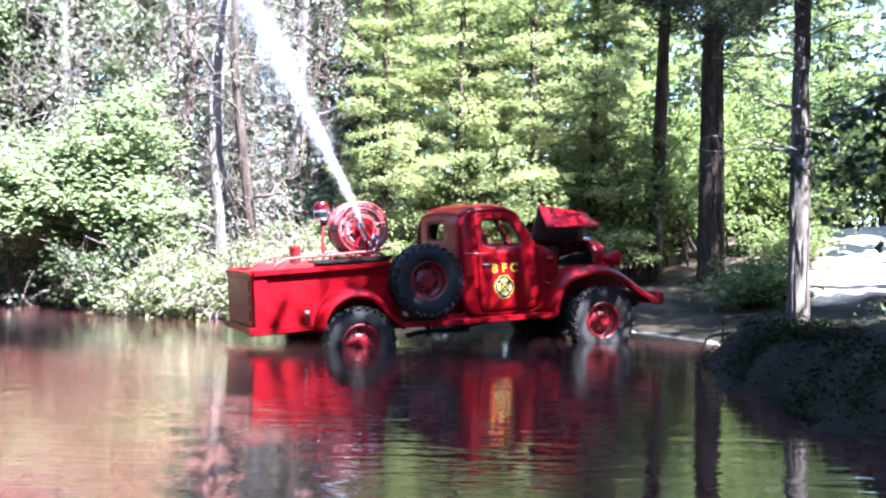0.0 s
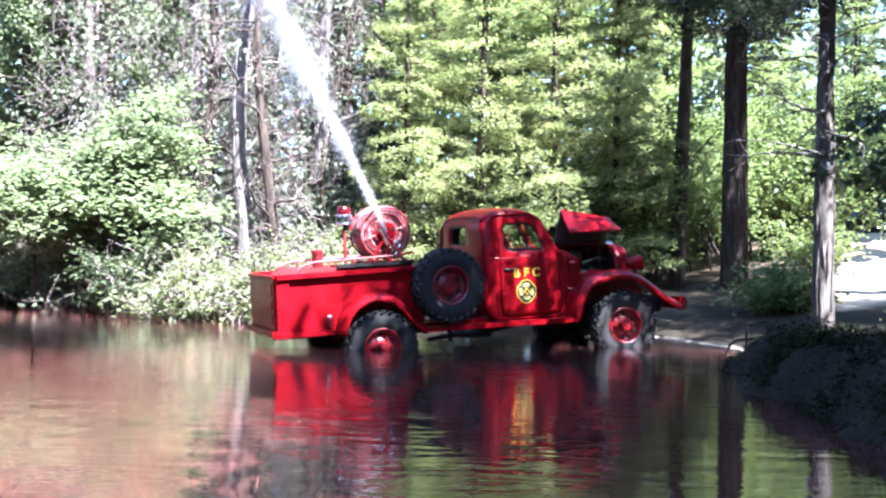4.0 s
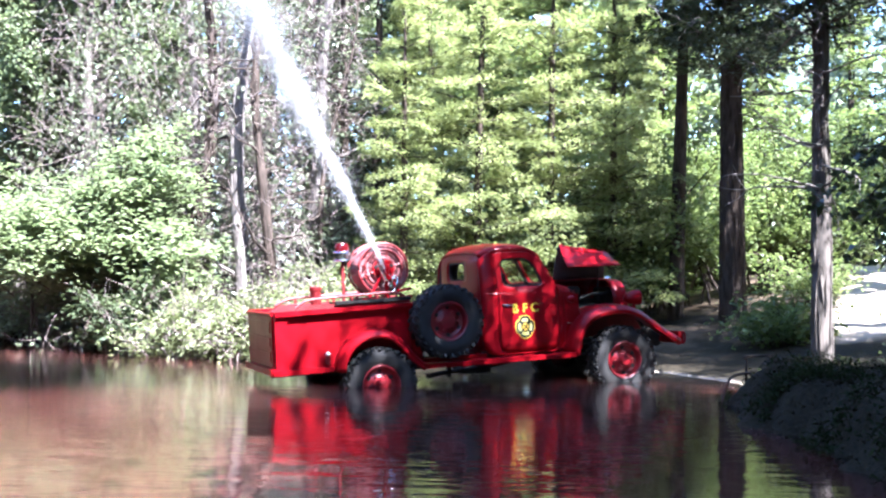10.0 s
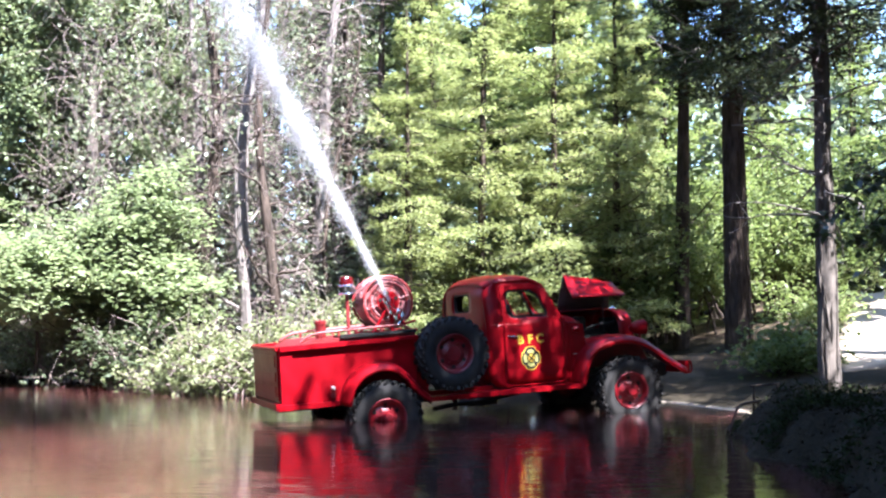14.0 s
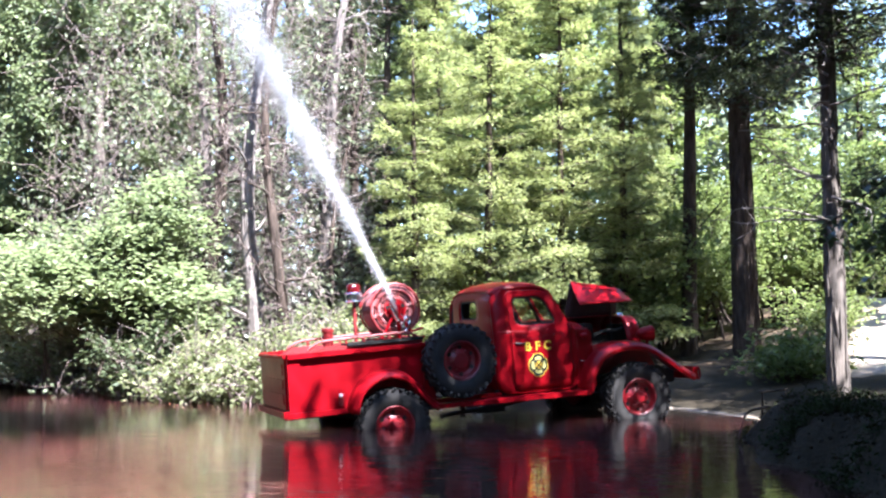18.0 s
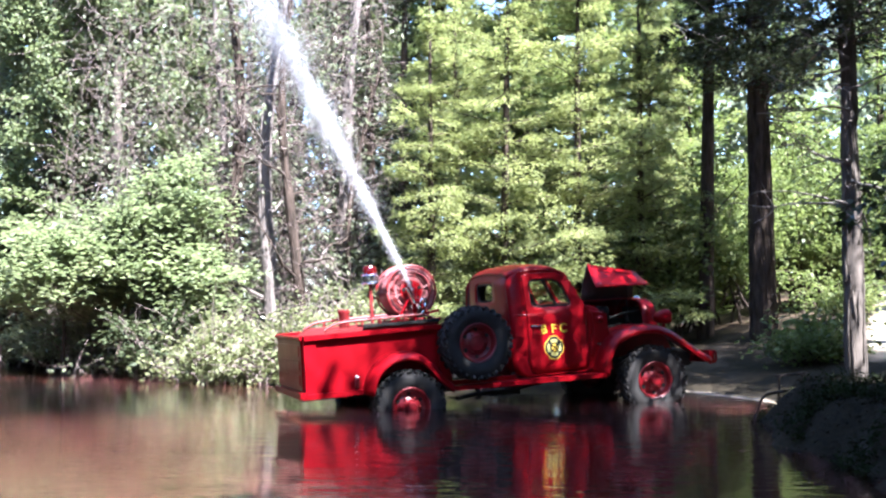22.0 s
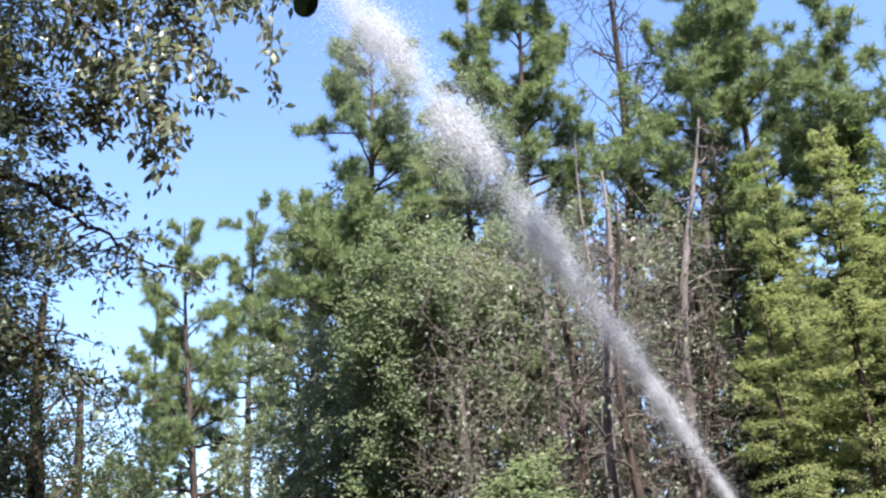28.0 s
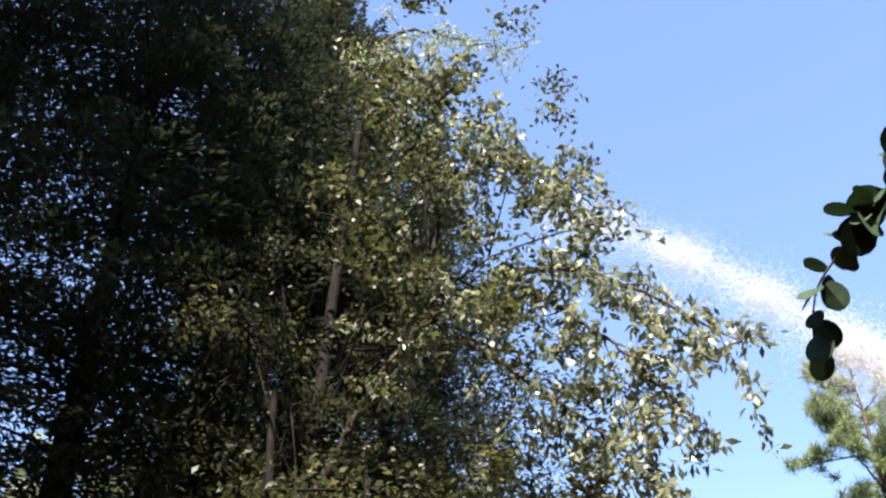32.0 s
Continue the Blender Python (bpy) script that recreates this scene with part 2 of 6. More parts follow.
def ground_material():
    m, nt, b = nodes_of("sand_and_leaf_litter")
    at = nt.nodes.new("ShaderNodeAttribute")
    at.attribute_name = "sand"
    big, fine = noise_of(nt, 1.3, 5), noise_of(nt, 28, 6, 0.7)
    sand = mixed(nt, big, (0.50, 0.41, 0.31), (0.30, 0.235, 0.165))
    sand = mixed(nt, ramp(nt, fine, [(0.5, (0, 0, 0)), (0.75, (0.6, 0.6, 0.6))]), sand, (0.2, 0.15, 0.10))
    # soil kept nearly black, with the bank's deep shade put into its colour
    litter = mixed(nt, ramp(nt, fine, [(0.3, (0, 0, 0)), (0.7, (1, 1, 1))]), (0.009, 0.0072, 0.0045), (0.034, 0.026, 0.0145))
    ad = nt.nodes.new("ShaderNodeMath")
    ad.operation = "MULTIPLY_ADD"
    nt.links.new(big, ad.inputs[0])
    ad.inputs[1].default_value = 0.8
    nt.links.new(at.outputs["Fac"], ad.inputs[2])
    st = nt.nodes.new("ShaderNodeAttribute")
    st.attribute_name = "straw"
    mu = nt.nodes.new("ShaderNodeMath")
    mu.operation = "MULTIPLY"
    nt.links.new(st.outputs["Fac"], mu.inputs[0])
    nt.links.new(ramp(nt, big, [(0.42, (0, 0, 0)), (0.6, (1, 1, 1))]), mu.inputs[1])
    litter = mixed(nt, mu.outputs[0], litter, mixed(nt, fine, (0.03, 0.022, 0.013), (0.13, 0.09, 0.058)))
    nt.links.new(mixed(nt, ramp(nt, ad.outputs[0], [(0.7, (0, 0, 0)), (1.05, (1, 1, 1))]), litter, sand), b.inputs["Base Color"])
    b.inputs["Roughness"].default_value = 0.95
    b.inputs["Specular IOR Level"].default_value = 0.12
    bump(nt, b, fine, 0.7, 0.025)
    return m


def drop_material():
    m, nt, b = nodes_of("spray_drops")
    b.inputs["Base Color"].default_value, b.inputs["Roughness"].default_value = (0.58, 0.58, 0.58, 1), 0.5
    tr = nt.nodes.new("ShaderNodeBsdfTranslucent")
    tr.inputs["Color"].default_value = (0.62, 0.61, 0.6, 1)
    mx = nt.nodes.new("ShaderNodeMixShader")
    mx.inputs[0].default_value = 0.5
    nt.links.new(b.outputs[0], mx.inputs[1])
    nt.links.new(tr.outputs[0], mx.inputs[2])
    nt.links.new(mx.outputs[0], nt.nodes["Material Output"].inputs["Surface"])
    return m


def glass_material():
    """Thin window glass: clear, faintly dusty, with a mirror gloss."""
    m, nt, b = nodes_of("window_glass")
    clear = nt.nodes.new("ShaderNodeBsdfTransparent")
    clear.inputs["Color"].default_value = (0.80, 0.84, 0.82, 1)
    gloss = nt.nodes.new("ShaderNodeBsdfGlossy")
    gloss.inputs["Roughness"].default_value = 0.03
    mx = nt.nodes.new("ShaderNodeMixShader")
    mx.inputs[0].default_value = 0.07
    nt.links.new(clear.outputs[0], mx.inputs[1])
    nt.links.new(gloss.outputs[0], mx.inputs[2])
    nt.links.new(mx.outputs[0], nt.nodes["Material Output"].inputs["Surface"])
    nt.nodes.remove(b)
    return m


M_WATER, M_GROUND, M_GLASS = water_material(), ground_material(), glass_material()
M_MIST = drop_material()


# ---- geometry helpers ----
def quads_mesh(name, v, f, material, smooth=False):
    """A mesh from arrays of vertices (n, 3) and four-cornered faces (m, 4)."""
    v, f = np.asarray(v, np.float32), np.asarray(f, np.int32)
    me = bpy.data.meshes.new(name)
    me.vertices.add(len(v))
    me.vertices.foreach_set("co", v.ravel())
    me.loops.add(f.size)
    me.loops.foreach_set("vertex_index", f.ravel())
    me.polygons.add(len(f))
    me.polygons.foreach_set("loop_start", np.arange(len(f), dtype=np.int32) * 4)
    me.update(calc_edges=True)
    if smooth:
        me.polygons.foreach_set("use_smooth", np.ones(len(f), bool))
    me.materials.append(material)
    return me


def unit(a):
    return a / np.maximum(np.linalg.norm(a, axis=-1, keepdims=True), 1e-9)


def tube(path, radii, k=6):
    p, r = np.asarray(path, float), np.asarray(radii, float)
    d = unit(np.gradient(p, axis=0))
    ref = np.array([0.0, 0.0, 1.0]) if abs(d[:, 2]).mean() < 0.8 else np.array([1.0, 0.1, 0.0])
    s = unit(np.cross(d, ref))
    u = np.cross(s, d)
    a = np.arange(k) * 2 * np.pi / k
    v = p[:, None] + r[:, None, None] * (np.cos(a)[None, :, None] * s[:, None] + np.sin(a)[None, :, None] * u[:, None])
    n = len(p)
    i, j = np.meshgrid(np.arange(n - 1), np.arange(k), indexing="ij")
    b = i * k + j
    c = i * k + (j + 1) % k
    return v.reshape(-1, 3), np.stack([b, c, c + k, b + k], -1).reshape(-1, 4)


class Geo:
    """Gathers pieces into one array mesh."""

    def __init__(self):
        self.v, self.f, self.n = [], [], 0

    def add(self, v, f):
        self.v.append(v)
        self.f.append(np.asarray(f) + self.n)
        self.n += len(v)

    def tube(self, path, radii, k=6):
        self.add(*tube(path, radii, k))

    def mesh(self, name, material, smooth=False):
        return quads_mesh(name, np.concatenate(self.v), np.concatenate(self.f), material, smooth)


def limb(rng, p0, way, length, n=6, wander=0.12, droop=0.0):
    """A wandering line from p0 along way."""
    p, d = [np.asarray(p0, float)], unit(np.asarray(way, float))
    for i in range(n):
        d = unit(d + rng.normal(0, wander, 3) + (0, 0, -droop / n))
        p.append(p[-1] + d * length / n)
    return np.array(p)


def leaves(rng, pts, size, aspect=0.5, flat=0.6, hang=0.0, fold=0.12, ways=None):
    """One small folded leaf at each point. flat: how level the blades lie; hang: how much they droop."""
    n = len(pts)
    nor = unit(rng.normal(0, 1, (n, 3)) * (1 - flat) + np.array([0, 0, flat * 1.6]))
    a = rng.normal(0, 1, (n, 3)) + np.array([0, 0, -hang * 2])
    if ways is not None:
        a = 0.45 * a + ways
    a = unit(a - (a * nor).sum(1, keepdims=True) * nor)
    b = np.cross(nor, a)
    s = (size * rng.uniform(0.65, 1.35, n))[:, None]
    mid = pts + a * s * 0.45
    v = np.stack([pts, mid + b * s * aspect * 0.5 + nor * s * fold, pts + a * s, mid - b * s * aspect * 0.5 + nor * s * fold], 1)
    return v.reshape(-1, 3), np.arange(4 * n).reshape(-1, 4)


def clumps(rng, centres, m, spread, squash=0.6):
    c = np.repeat(centres, m, axis=0)
    return c + rng.normal(0, 1, c.shape) * np.array([spread, spread, spread * squash])


def thing(name, at, label, category, group="", kind=""):
    ob = tagged(new(name), label, category, group, kind)
    ob.matrix_world = pose(*at) if len(at) > 2 else pose(at[0], at[1], ground_z(*at))
    return ob


def under(parent, name, me, label=""):
    ob = new(name, me)
    ob.parent = parent
    return tagged(ob, label)


def part(name, bm, material, parent, label="", smooth=True, bevel=0.0, solid=0.0):
    """Links a bmesh as one mesh object under a thing or a part."""
    me = bpy.data.meshes.new(name)
    if bevel:
        bmesh.ops.bevel(bm, geom=[e for e in bm.edges if len(e.link_faces) == 2 and e.calc_face_angle() > 0.6], offset=bevel, segments=2, affect="EDGES", clamp_overlap=True)
    bmesh.ops.recalc_face_normals(bm, faces=bm.faces[:])
    bm.to_mesh(me)
    bm.free()
    me.materials.append(material)
    if smooth:
        me.polygons.foreach_set("use_smooth", np.ones(len(me.polygons), bool))
        me.set_sharp_from_angle(angle=radians(38))
    ob = new(name, me)
    ob.parent = parent
    if solid:
        md = ob.modifiers.new("thickness", "SOLIDIFY")
        md.thickness, md.offset = solid, 0
    return tagged(ob, label)


def box(bm, c, s, turn=(0, 0, 0)):
    bmesh.ops.create_cube(bm, size=1, matrix=pose(*c, *turn) @ Matrix.Diagonal((*s, 1)))
    return bm


def quadset(bm, v, f):
    vs = [bm.verts.new(p) for p in np.asarray(v, float).tolist()]
    for q in np.asarray(f).tolist():
        try:
            bm.faces.new([vs[i] for i in q])
        except ValueError:
            pass
    return bm


def pipe(bm, path, r, k=8, caps=True):
    r = np.full(len(path), r) if np.isscalar(r) else np.asarray(r)
    v, f = tube(path, r, k)
    n0 = len(bm.verts)
    quadset(bm, v, f)
    if caps:
        bm.verts.ensure_lookup_table()
        bm.faces.new([bm.verts[n0 + i] for i in range(k)])
        bm.faces.new([bm.verts[len(bm.verts) - k + i] for i in range(k)])
    return bm


def lathe(bm, profile, n=32, axis="Y", at=(0, 0, 0)):
    """Turns a profile of (radius, place along the axis) round that axis."""
    a = np.arange(n) * 2 * np.pi / n
    pr = np.asarray(profile, float)
    c, s = pr[:, :1] * np.cos(a), pr[:, :1] * np.sin(a)
    h = np.repeat(pr[:, 1:2], n, 1)
    v = np.stack([c, h, s] if axis == "Y" else [c, s, h] if axis == "Z" else [h, c, s], -1).reshape(-1, 3) + np.array(at)
    i, j = np.meshgrid(np.arange(len(pr) - 1), np.arange(n), indexing="ij")
    b, d = i * n + j, i * n + (j + 1) % n
    return quadset(bm, v, np.stack([b, d, d + n, b + n], -1).reshape(-1, 4))


def prism(bm, pts, y0, y1):
    """A side outline of (x, z) drawn out from y0 to y1."""
    lo, hi = [bm.verts.new((x, y0, z)) for x, z in pts], [bm.verts.new((x, y1, z)) for x, z in pts]
    n = len(pts)
    bm.faces.new(lo)
    bm.faces.new(hi)
    for i in range(n):
        bm.faces.new((lo[i], lo[(i + 1) % n], hi[(i + 1) % n], hi[i]))
    return bm


# ---- ground and water ----
SHORE = [(2.5, -14), (2.6, 3), (2.5, 6.0), (2.45, 8.8), (2.75, 11.2), (3.2, 12.3), (2.75, 13.2), (2.4, 14.6), (1.2, 15.9), (-1.2, 16.3), (-3.3, 17.0),
         (-4.4, 17.6), (-6.3, 18.9), (-8.0, 20.2), (-11.4, 24.5), (-15.2, 27.7), (-19.5, 31.7), (-26, 37), (-33, 40), (-34, 34), (-22, 25), (-14, 15.5),
         (-9.5, 9.5), (-6.5, 5.5), (-5.2, 1), (-4.5, -14)]
TRUCK_AT, TRUCK_TURN, TRUCK_TILT = (-1.269, 12.941, 0.100), 22.21, 3.49


def shore_distance(x, y):
    """Metres to the waterline: above 0 on land."""
    p = np.array(SHORE, float)
    q = np.roll(p, -1, 0)
    best, inside = np.full(x.shape, 1e9), np.zeros(x.shape, bool)
    for (ax, ay), (bx, by) in zip(p, q):
        ex, ey = bx - ax, by - ay
        k = np.clip(((x - ax) * ex + (y - ay) * ey) / (ex * ex + ey * ey), 0, 1)
        best = np.minimum(best, np.hypot(x - ax - k * ex, y - ay - k * ey))
        cross = (ay > y) != (by > y)
        inside ^= cross & (x < ex * (y - ay) / (ey if abs(ey) > 1e-9 else 1e-9) + ax)
    return np.where(inside, -best, best)


def step(a, b, v):
    t = np.clip((v - a) / (b - a), 0, 1)
    return t * t * (3 - 2 * t)


def height(x, y):
    x, y = np.asarray(x, float), np.asarray(y, float)
    d = shore_distance(x, y)
    rough = 0.05 * np.sin(1.7 * x + 0.6 * y) * np.sin(1.1 * y - 0.4 * x) + 0.03 * np.sin(4.1 * x + 1.3) * np.sin(3.7 * y)
    d = d + 0.16 * np.sin(2.3 * y + 1.1 * np.sin(1.3 * y)) * np.sin(0.9 * y) + 0.07 * np.sin(6.1 * y + 2 * x) + 0.04 * np.sin(11.3 * y - 5 * x)
    rough = rough + 0.022 * np.sin(9.1 * x + 4.7 * y) * np.sin(7.3 * y - 3.1 * x)
    steep = 0.42 * step(-0.05, 0.42, d) + 0.2 * step(0.3, 4, d)
    soft = 0.28 * step(0, 1.5, d) + 0.55 * step(0.8, 7, d)
    w = step(10.8, 13.2, y)
    land = steep * (1 - w) + soft * w + 0.25 * step(8, 30, d)
    land = land + 1.1 * step(15, 27, y) * step(3, 9, x)
    bed = -0.7 * step(0, 3.0, -d) - 0.02
    z = np.where(d > 0, land + rough * step(0, 1.2, d), bed)
    c, s = math.cos(radians(TRUCK_TURN)), math.sin(radians(TRUCK_TURN))
    u, l = (x - TRUCK_AT[0]) * c + (y - TRUCK_AT[1]) * s, -(x - TRUCK_AT[0]) * s + (y - TRUCK_AT[1]) * c
    track = np.where(u < 3.5, -0.338 + 0.061 * u, -0.1245 + 0.15 * (u - 3.5))
    track = np.minimum(track, 0.62)
    keep = step(2.6, 1.35, np.abs(l)) * step(-2.0, -0.8, u) * step(9.5, 6.0, u)
    return z * (1 - keep) + track * keep


def ground_z(x, y):
    return float(height(np.array([x]), np.array([y]))[0])


def make_ground():
    n = 270
    g = np.linspace(-1, 1, n)
    gx = np.sinh(g * 9) / np.sinh(9) * 1800 + g * 14
    gy = np.sinh(g * 9) / np.sinh(9) * 1800 + g * 14 + 11
    x, y = np.meshgrid(gx, gy, indexing="ij")
    z = height(x, y)
    i, j = np.meshgrid(np.arange(n - 1), np.arange(n - 1), indexing="ij")
    b = i * n + j
    me = quads_mesh("ground", np.stack([x, y, z], -1).reshape(-1, 3), np.stack([b, b + n, b + n + 1, b + 1], -1).reshape(-1, 4), M_GROUND, True)
    d = shore_distance(x, y)
    road = step(2.4, 1.3, np.abs(x - (7.3 + 0.42 * (y - 16)))) * step(14.6, 16.6, y) * step(34, 28, y)
    rampw = step(2.8, 1.6, np.abs(-(x - TRUCK_AT[0]) * 0.378 + (y - TRUCK_AT[1]) * 0.926 + 0.4)) * step(12, 13, y) * step(22, 17, y)
    far = step(-13.5, -15.5, x) * step(24, 27, y)
    sand = np.clip(np.maximum.reduce([road, 0.85 * rampw * step(0.03, 0.0, z) * step(-0.3, -0.05, z) + 0.6 * rampw * step(0.10, 0.0, z) * step(-0.02, 0.0, z), far]), 0, 1)
    me.attributes.new("sand", "FLOAT", "POINT").data.foreach_set("value", sand.ravel().astype(np.float32))
    straw = step(14.5, 17, y) * step(30, 24, y) * step(2.5, 3.6, x)
    me.attributes.new("straw", "FLOAT", "POINT").data.foreach_set("value", straw.ravel().astype(np.float32))
    tagged(new("ground", me), "sandy soil with leaf litter sloping to a creek", "ground", kind="structure")


def make_water():
    me = quads_mesh("water", [(-60, -40, 0), (40, -40, 0), (40, 70, 0), (-60, 70, 0)], [(0, 1, 2, 3)], M_WATER)
    return tagged(new("water", me), "calm reddish-brown tannin-stained creek water", "creek", kind="structure")


make_ground()
water = make_water()


# ---- the fire truck ----
def ring(bm, outer, inner, put, loops=3):
    """Fills the band between two outlines with as many points; put turns (a, b) into a place."""
    n = len(outer)
    rows = []
    for k in range(loops + 1):
        w = k / loops
        rows.append([bm.verts.new(put(o[0] * (1 - w) + i[0] * w, o[1] * (1 - w) + i[1] * w)) for o, i in zip(outer, inner)])
    for r0, r1 in zip(rows, rows[1:]):
        for i in range(n):
            j = (i + 1) % n
            bm.faces.new((r0[i], r0[j], r1[j], r1[i]))
    return bm


def outline(pts, centre, n=64):
    """n points on a closed outline, met by even rays from the centre."""
    res = []
    m = len(pts)
    for k in range(n):
        a = 2 * math.pi * (k + 0.5) / n
        dx, dz, best = math.cos(a), math.sin(a), 0
        for i in range(m):
            (x0, z0), (x1, z1) = pts[i], pts[(i + 1) % m]
            ex, ez = x1 - x0, z1 - z0
            den = dx * ez - dz * ex
            if abs(den) < 1e-9:
                continue
            t = ((x0 - centre[0]) * ez - (z0 - centre[1]) * ex) / den
            u = ((x0 - centre[0]) * dz - (z0 - centre[1]) * dx) / den
            if t > best and -1e-6 <= u <= 1 + 1e-6:
                best = t
        res.append((centre[0] + dx * best, centre[1] + dz * best))
    return res


def rounded(pts, r=0.06, n=4):
    """An outline with its corners rounded."""
    res = []
    m = len(pts)
    for i in range(m):
        a, b, c = (np.array(pts[(i + k) % m], float) for k in (-1, 0, 1))
        q = min(r, np.linalg.norm(a - b) / 2.1, np.linalg.norm(c - b) / 2.1)
        p0, p1 = b + (a - b) / np.linalg.norm(a - b) * q, b + (c - b) / np.linalg.norm(c - b) * q
        for k in range(n + 1):
            t = k / n
            res.append(tuple(p0 * (1 - t) ** 2 + 2 * b * t * (1 - t) + p1 * t * t))
    return res


def arc(pts, n=28):
    """A smooth line through a few points."""
    p = np.array(pts, float)
    s = np.concatenate([[0], np.cumsum(np.linalg.norm(np.diff(p, axis=0), axis=1))])
    t = np.linspace(0, s[-1], n)
    q = np.stack([np.interp(t, s, p[:, i]) for i in range(p.shape[1])], 1)
    for _ in range(3):
        q[1:-1] = (q[:-2] + 2 * q[1:-1] + q[2:]) / 4
    return q


WHEEL = []


def make_wheel(parent, at, turn=0.0, side=-1, spare=False):
    """A bar-tread tyre on a red steel wheel; its outer face looks to -y."""
    hub = new("wheel")
    hub.parent = parent
    hub.matrix_local = pose(*at, 0, 0, turn + (0 if side < 0 else 180))
    if not WHEEL:
        R = 0.435
        bm = bmesh.new()
        lathe(bm, [(0.215, -0.10), (0.235, -0.122), (0.30, -0.142), (0.36, -0.140), (0.395, -0.122), (0.412, -0.10), (0.412, 0.10), (0.395, 0.122), (0.36, 0.14), (0.30, 0.142), (0.235, 0.122), (0.215, 0.10), (0.215, -0.10)], 56)
        WHEEL.append(("tyre", bm, M_TYRE))
        bm = bmesh.new()
        n = 26
        for k in range(n):
            for sgn in (-1, 1):
                a = 2 * math.pi * (k + (0.5 if sgn > 0 else 0)) / n
                m = pose(0, 0, 0, 0, -math.degrees(a), 0) @ pose(R - 0.024, sgn * 0.062, 0, 0, 0, 0) @ pose(0, 0, 0, sgn * 32, 0, 0)
                bmesh.ops.create_cube(bm, size=1, matrix=m @ Matrix.Diagonal((0.046, 0.135, 0.042, 1)))
                m = pose(0, 0, 0, 0, -math.degrees(a), 0) @ pose(R - 0.04, sgn * 0.132, sgn * 0.035, 0, 0, sgn * 35)
                bmesh.ops.create_cube(bm, size=1, matrix=m @ Matrix.Diagonal((0.05, 0.02, 0.034, 1)))
        WHEEL.append(("tread", bm, M_TYRE))
        bm = bmesh.new()
        lathe(bm, [(0.232, -0.118), (0.222, -0.128), (0.205, -0.118), (0.195, -0.085), (0.185, -0.055), (0.150, -0.040), (0.115, -0.055), (0.085, -0.085), (0.0, -0.09)], 40)
        WHEEL.append(("rim", bm, M_RIM))
        bm = bmesh.new()
        lathe(bm, [(0.072, -0.08), (0.07, -0.135), (0.055, -0.16), (0.03, -0.165), (0.0, -0.166)], 24)
        WHEEL.append(("hub_cap", bm, M_RIM))
        for k in range(6):
            a = 2 * math.pi * k / 6
            bm = lathe(bmesh.new(), [(0.015, -0.05), (0.015, -0.085), (0.008, -0.092), (0, -0.092)], 6, "Y", (0.115 * math.cos(a), 0, 0.115 * math.sin(a)))
            WHEEL.append(("wheel_nut", bm, M_REDOLD))
            a = 2 * math.pi * (k + 0.5) / 6
            bm = lathe(bmesh.new(), [(0.0, -0.0535), (0.024, -0.0535), (0.026, -0.048)], 12, "Y", (0.158 * math.cos(a), 0, 0.158 * math.sin(a)))
            WHEEL.append(("hand_hole", bm, M_BLACK))
        for i, (nm, b, mt) in enumerate(WHEEL):
            ob = part(nm, b, mt, hub)
            WHEEL[i] = (nm, ob.data)
        return hub
    for nm, me in WHEEL:
        if spare and nm == "hub_cap":
            continue
        under(hub, nm, me)
    return hub


def fender(parent, line, y_in, y_out, lip, name="fender"):
    """A pressed fender over a wheel, along a side line of (x, z), with a turned-down outer lip."""
    p = arc(line)
    d = np.gradient(p, axis=0)
    nrm = unit(np.stack([-d[:, 1], d[:, 0]], 1))
    s = 1 if y_out > 0 else -1
    cross = [(y_in, 0.035), (y_in + (y_out - y_in) * 0.5, 0.04), (y_out - s * 0.09, 0.03), (y_out - s * 0.03, 0.008), (y_out, -0.03), (y_out, -lip), (y_out - s * 0.02, -lip - 0.006)]
    v = np.stack([np.stack([p[:, 0] + nrm[:, 0] * h, np.full(len(p), y), p[:, 1] + nrm[:, 1] * h], 1) for y, h in cross], 1)
    n, k = v.shape[:2]
    i, j = np.meshgrid(np.arange(n - 1), np.arange(k - 1), indexing="ij")
    b = i * k + j
    bm = bmesh.new()
    quadset(bm, v.reshape(-1, 3), np.stack([b, b + 1, b + k + 1, b + k], -1).reshape(-1, 4))
    return part(name, bm, M_RED, parent, solid=0.012)


def side_y(x, z):
    """Half width of the cab, narrowing to the roof and round the back corners."""
    return 0.775 - 0.11 * float(step(0.85, 1.55, z)) - 0.05 * float(step(1.50, 1.36, x)) - 0.03 * float(step(2.2, 2.5, x))


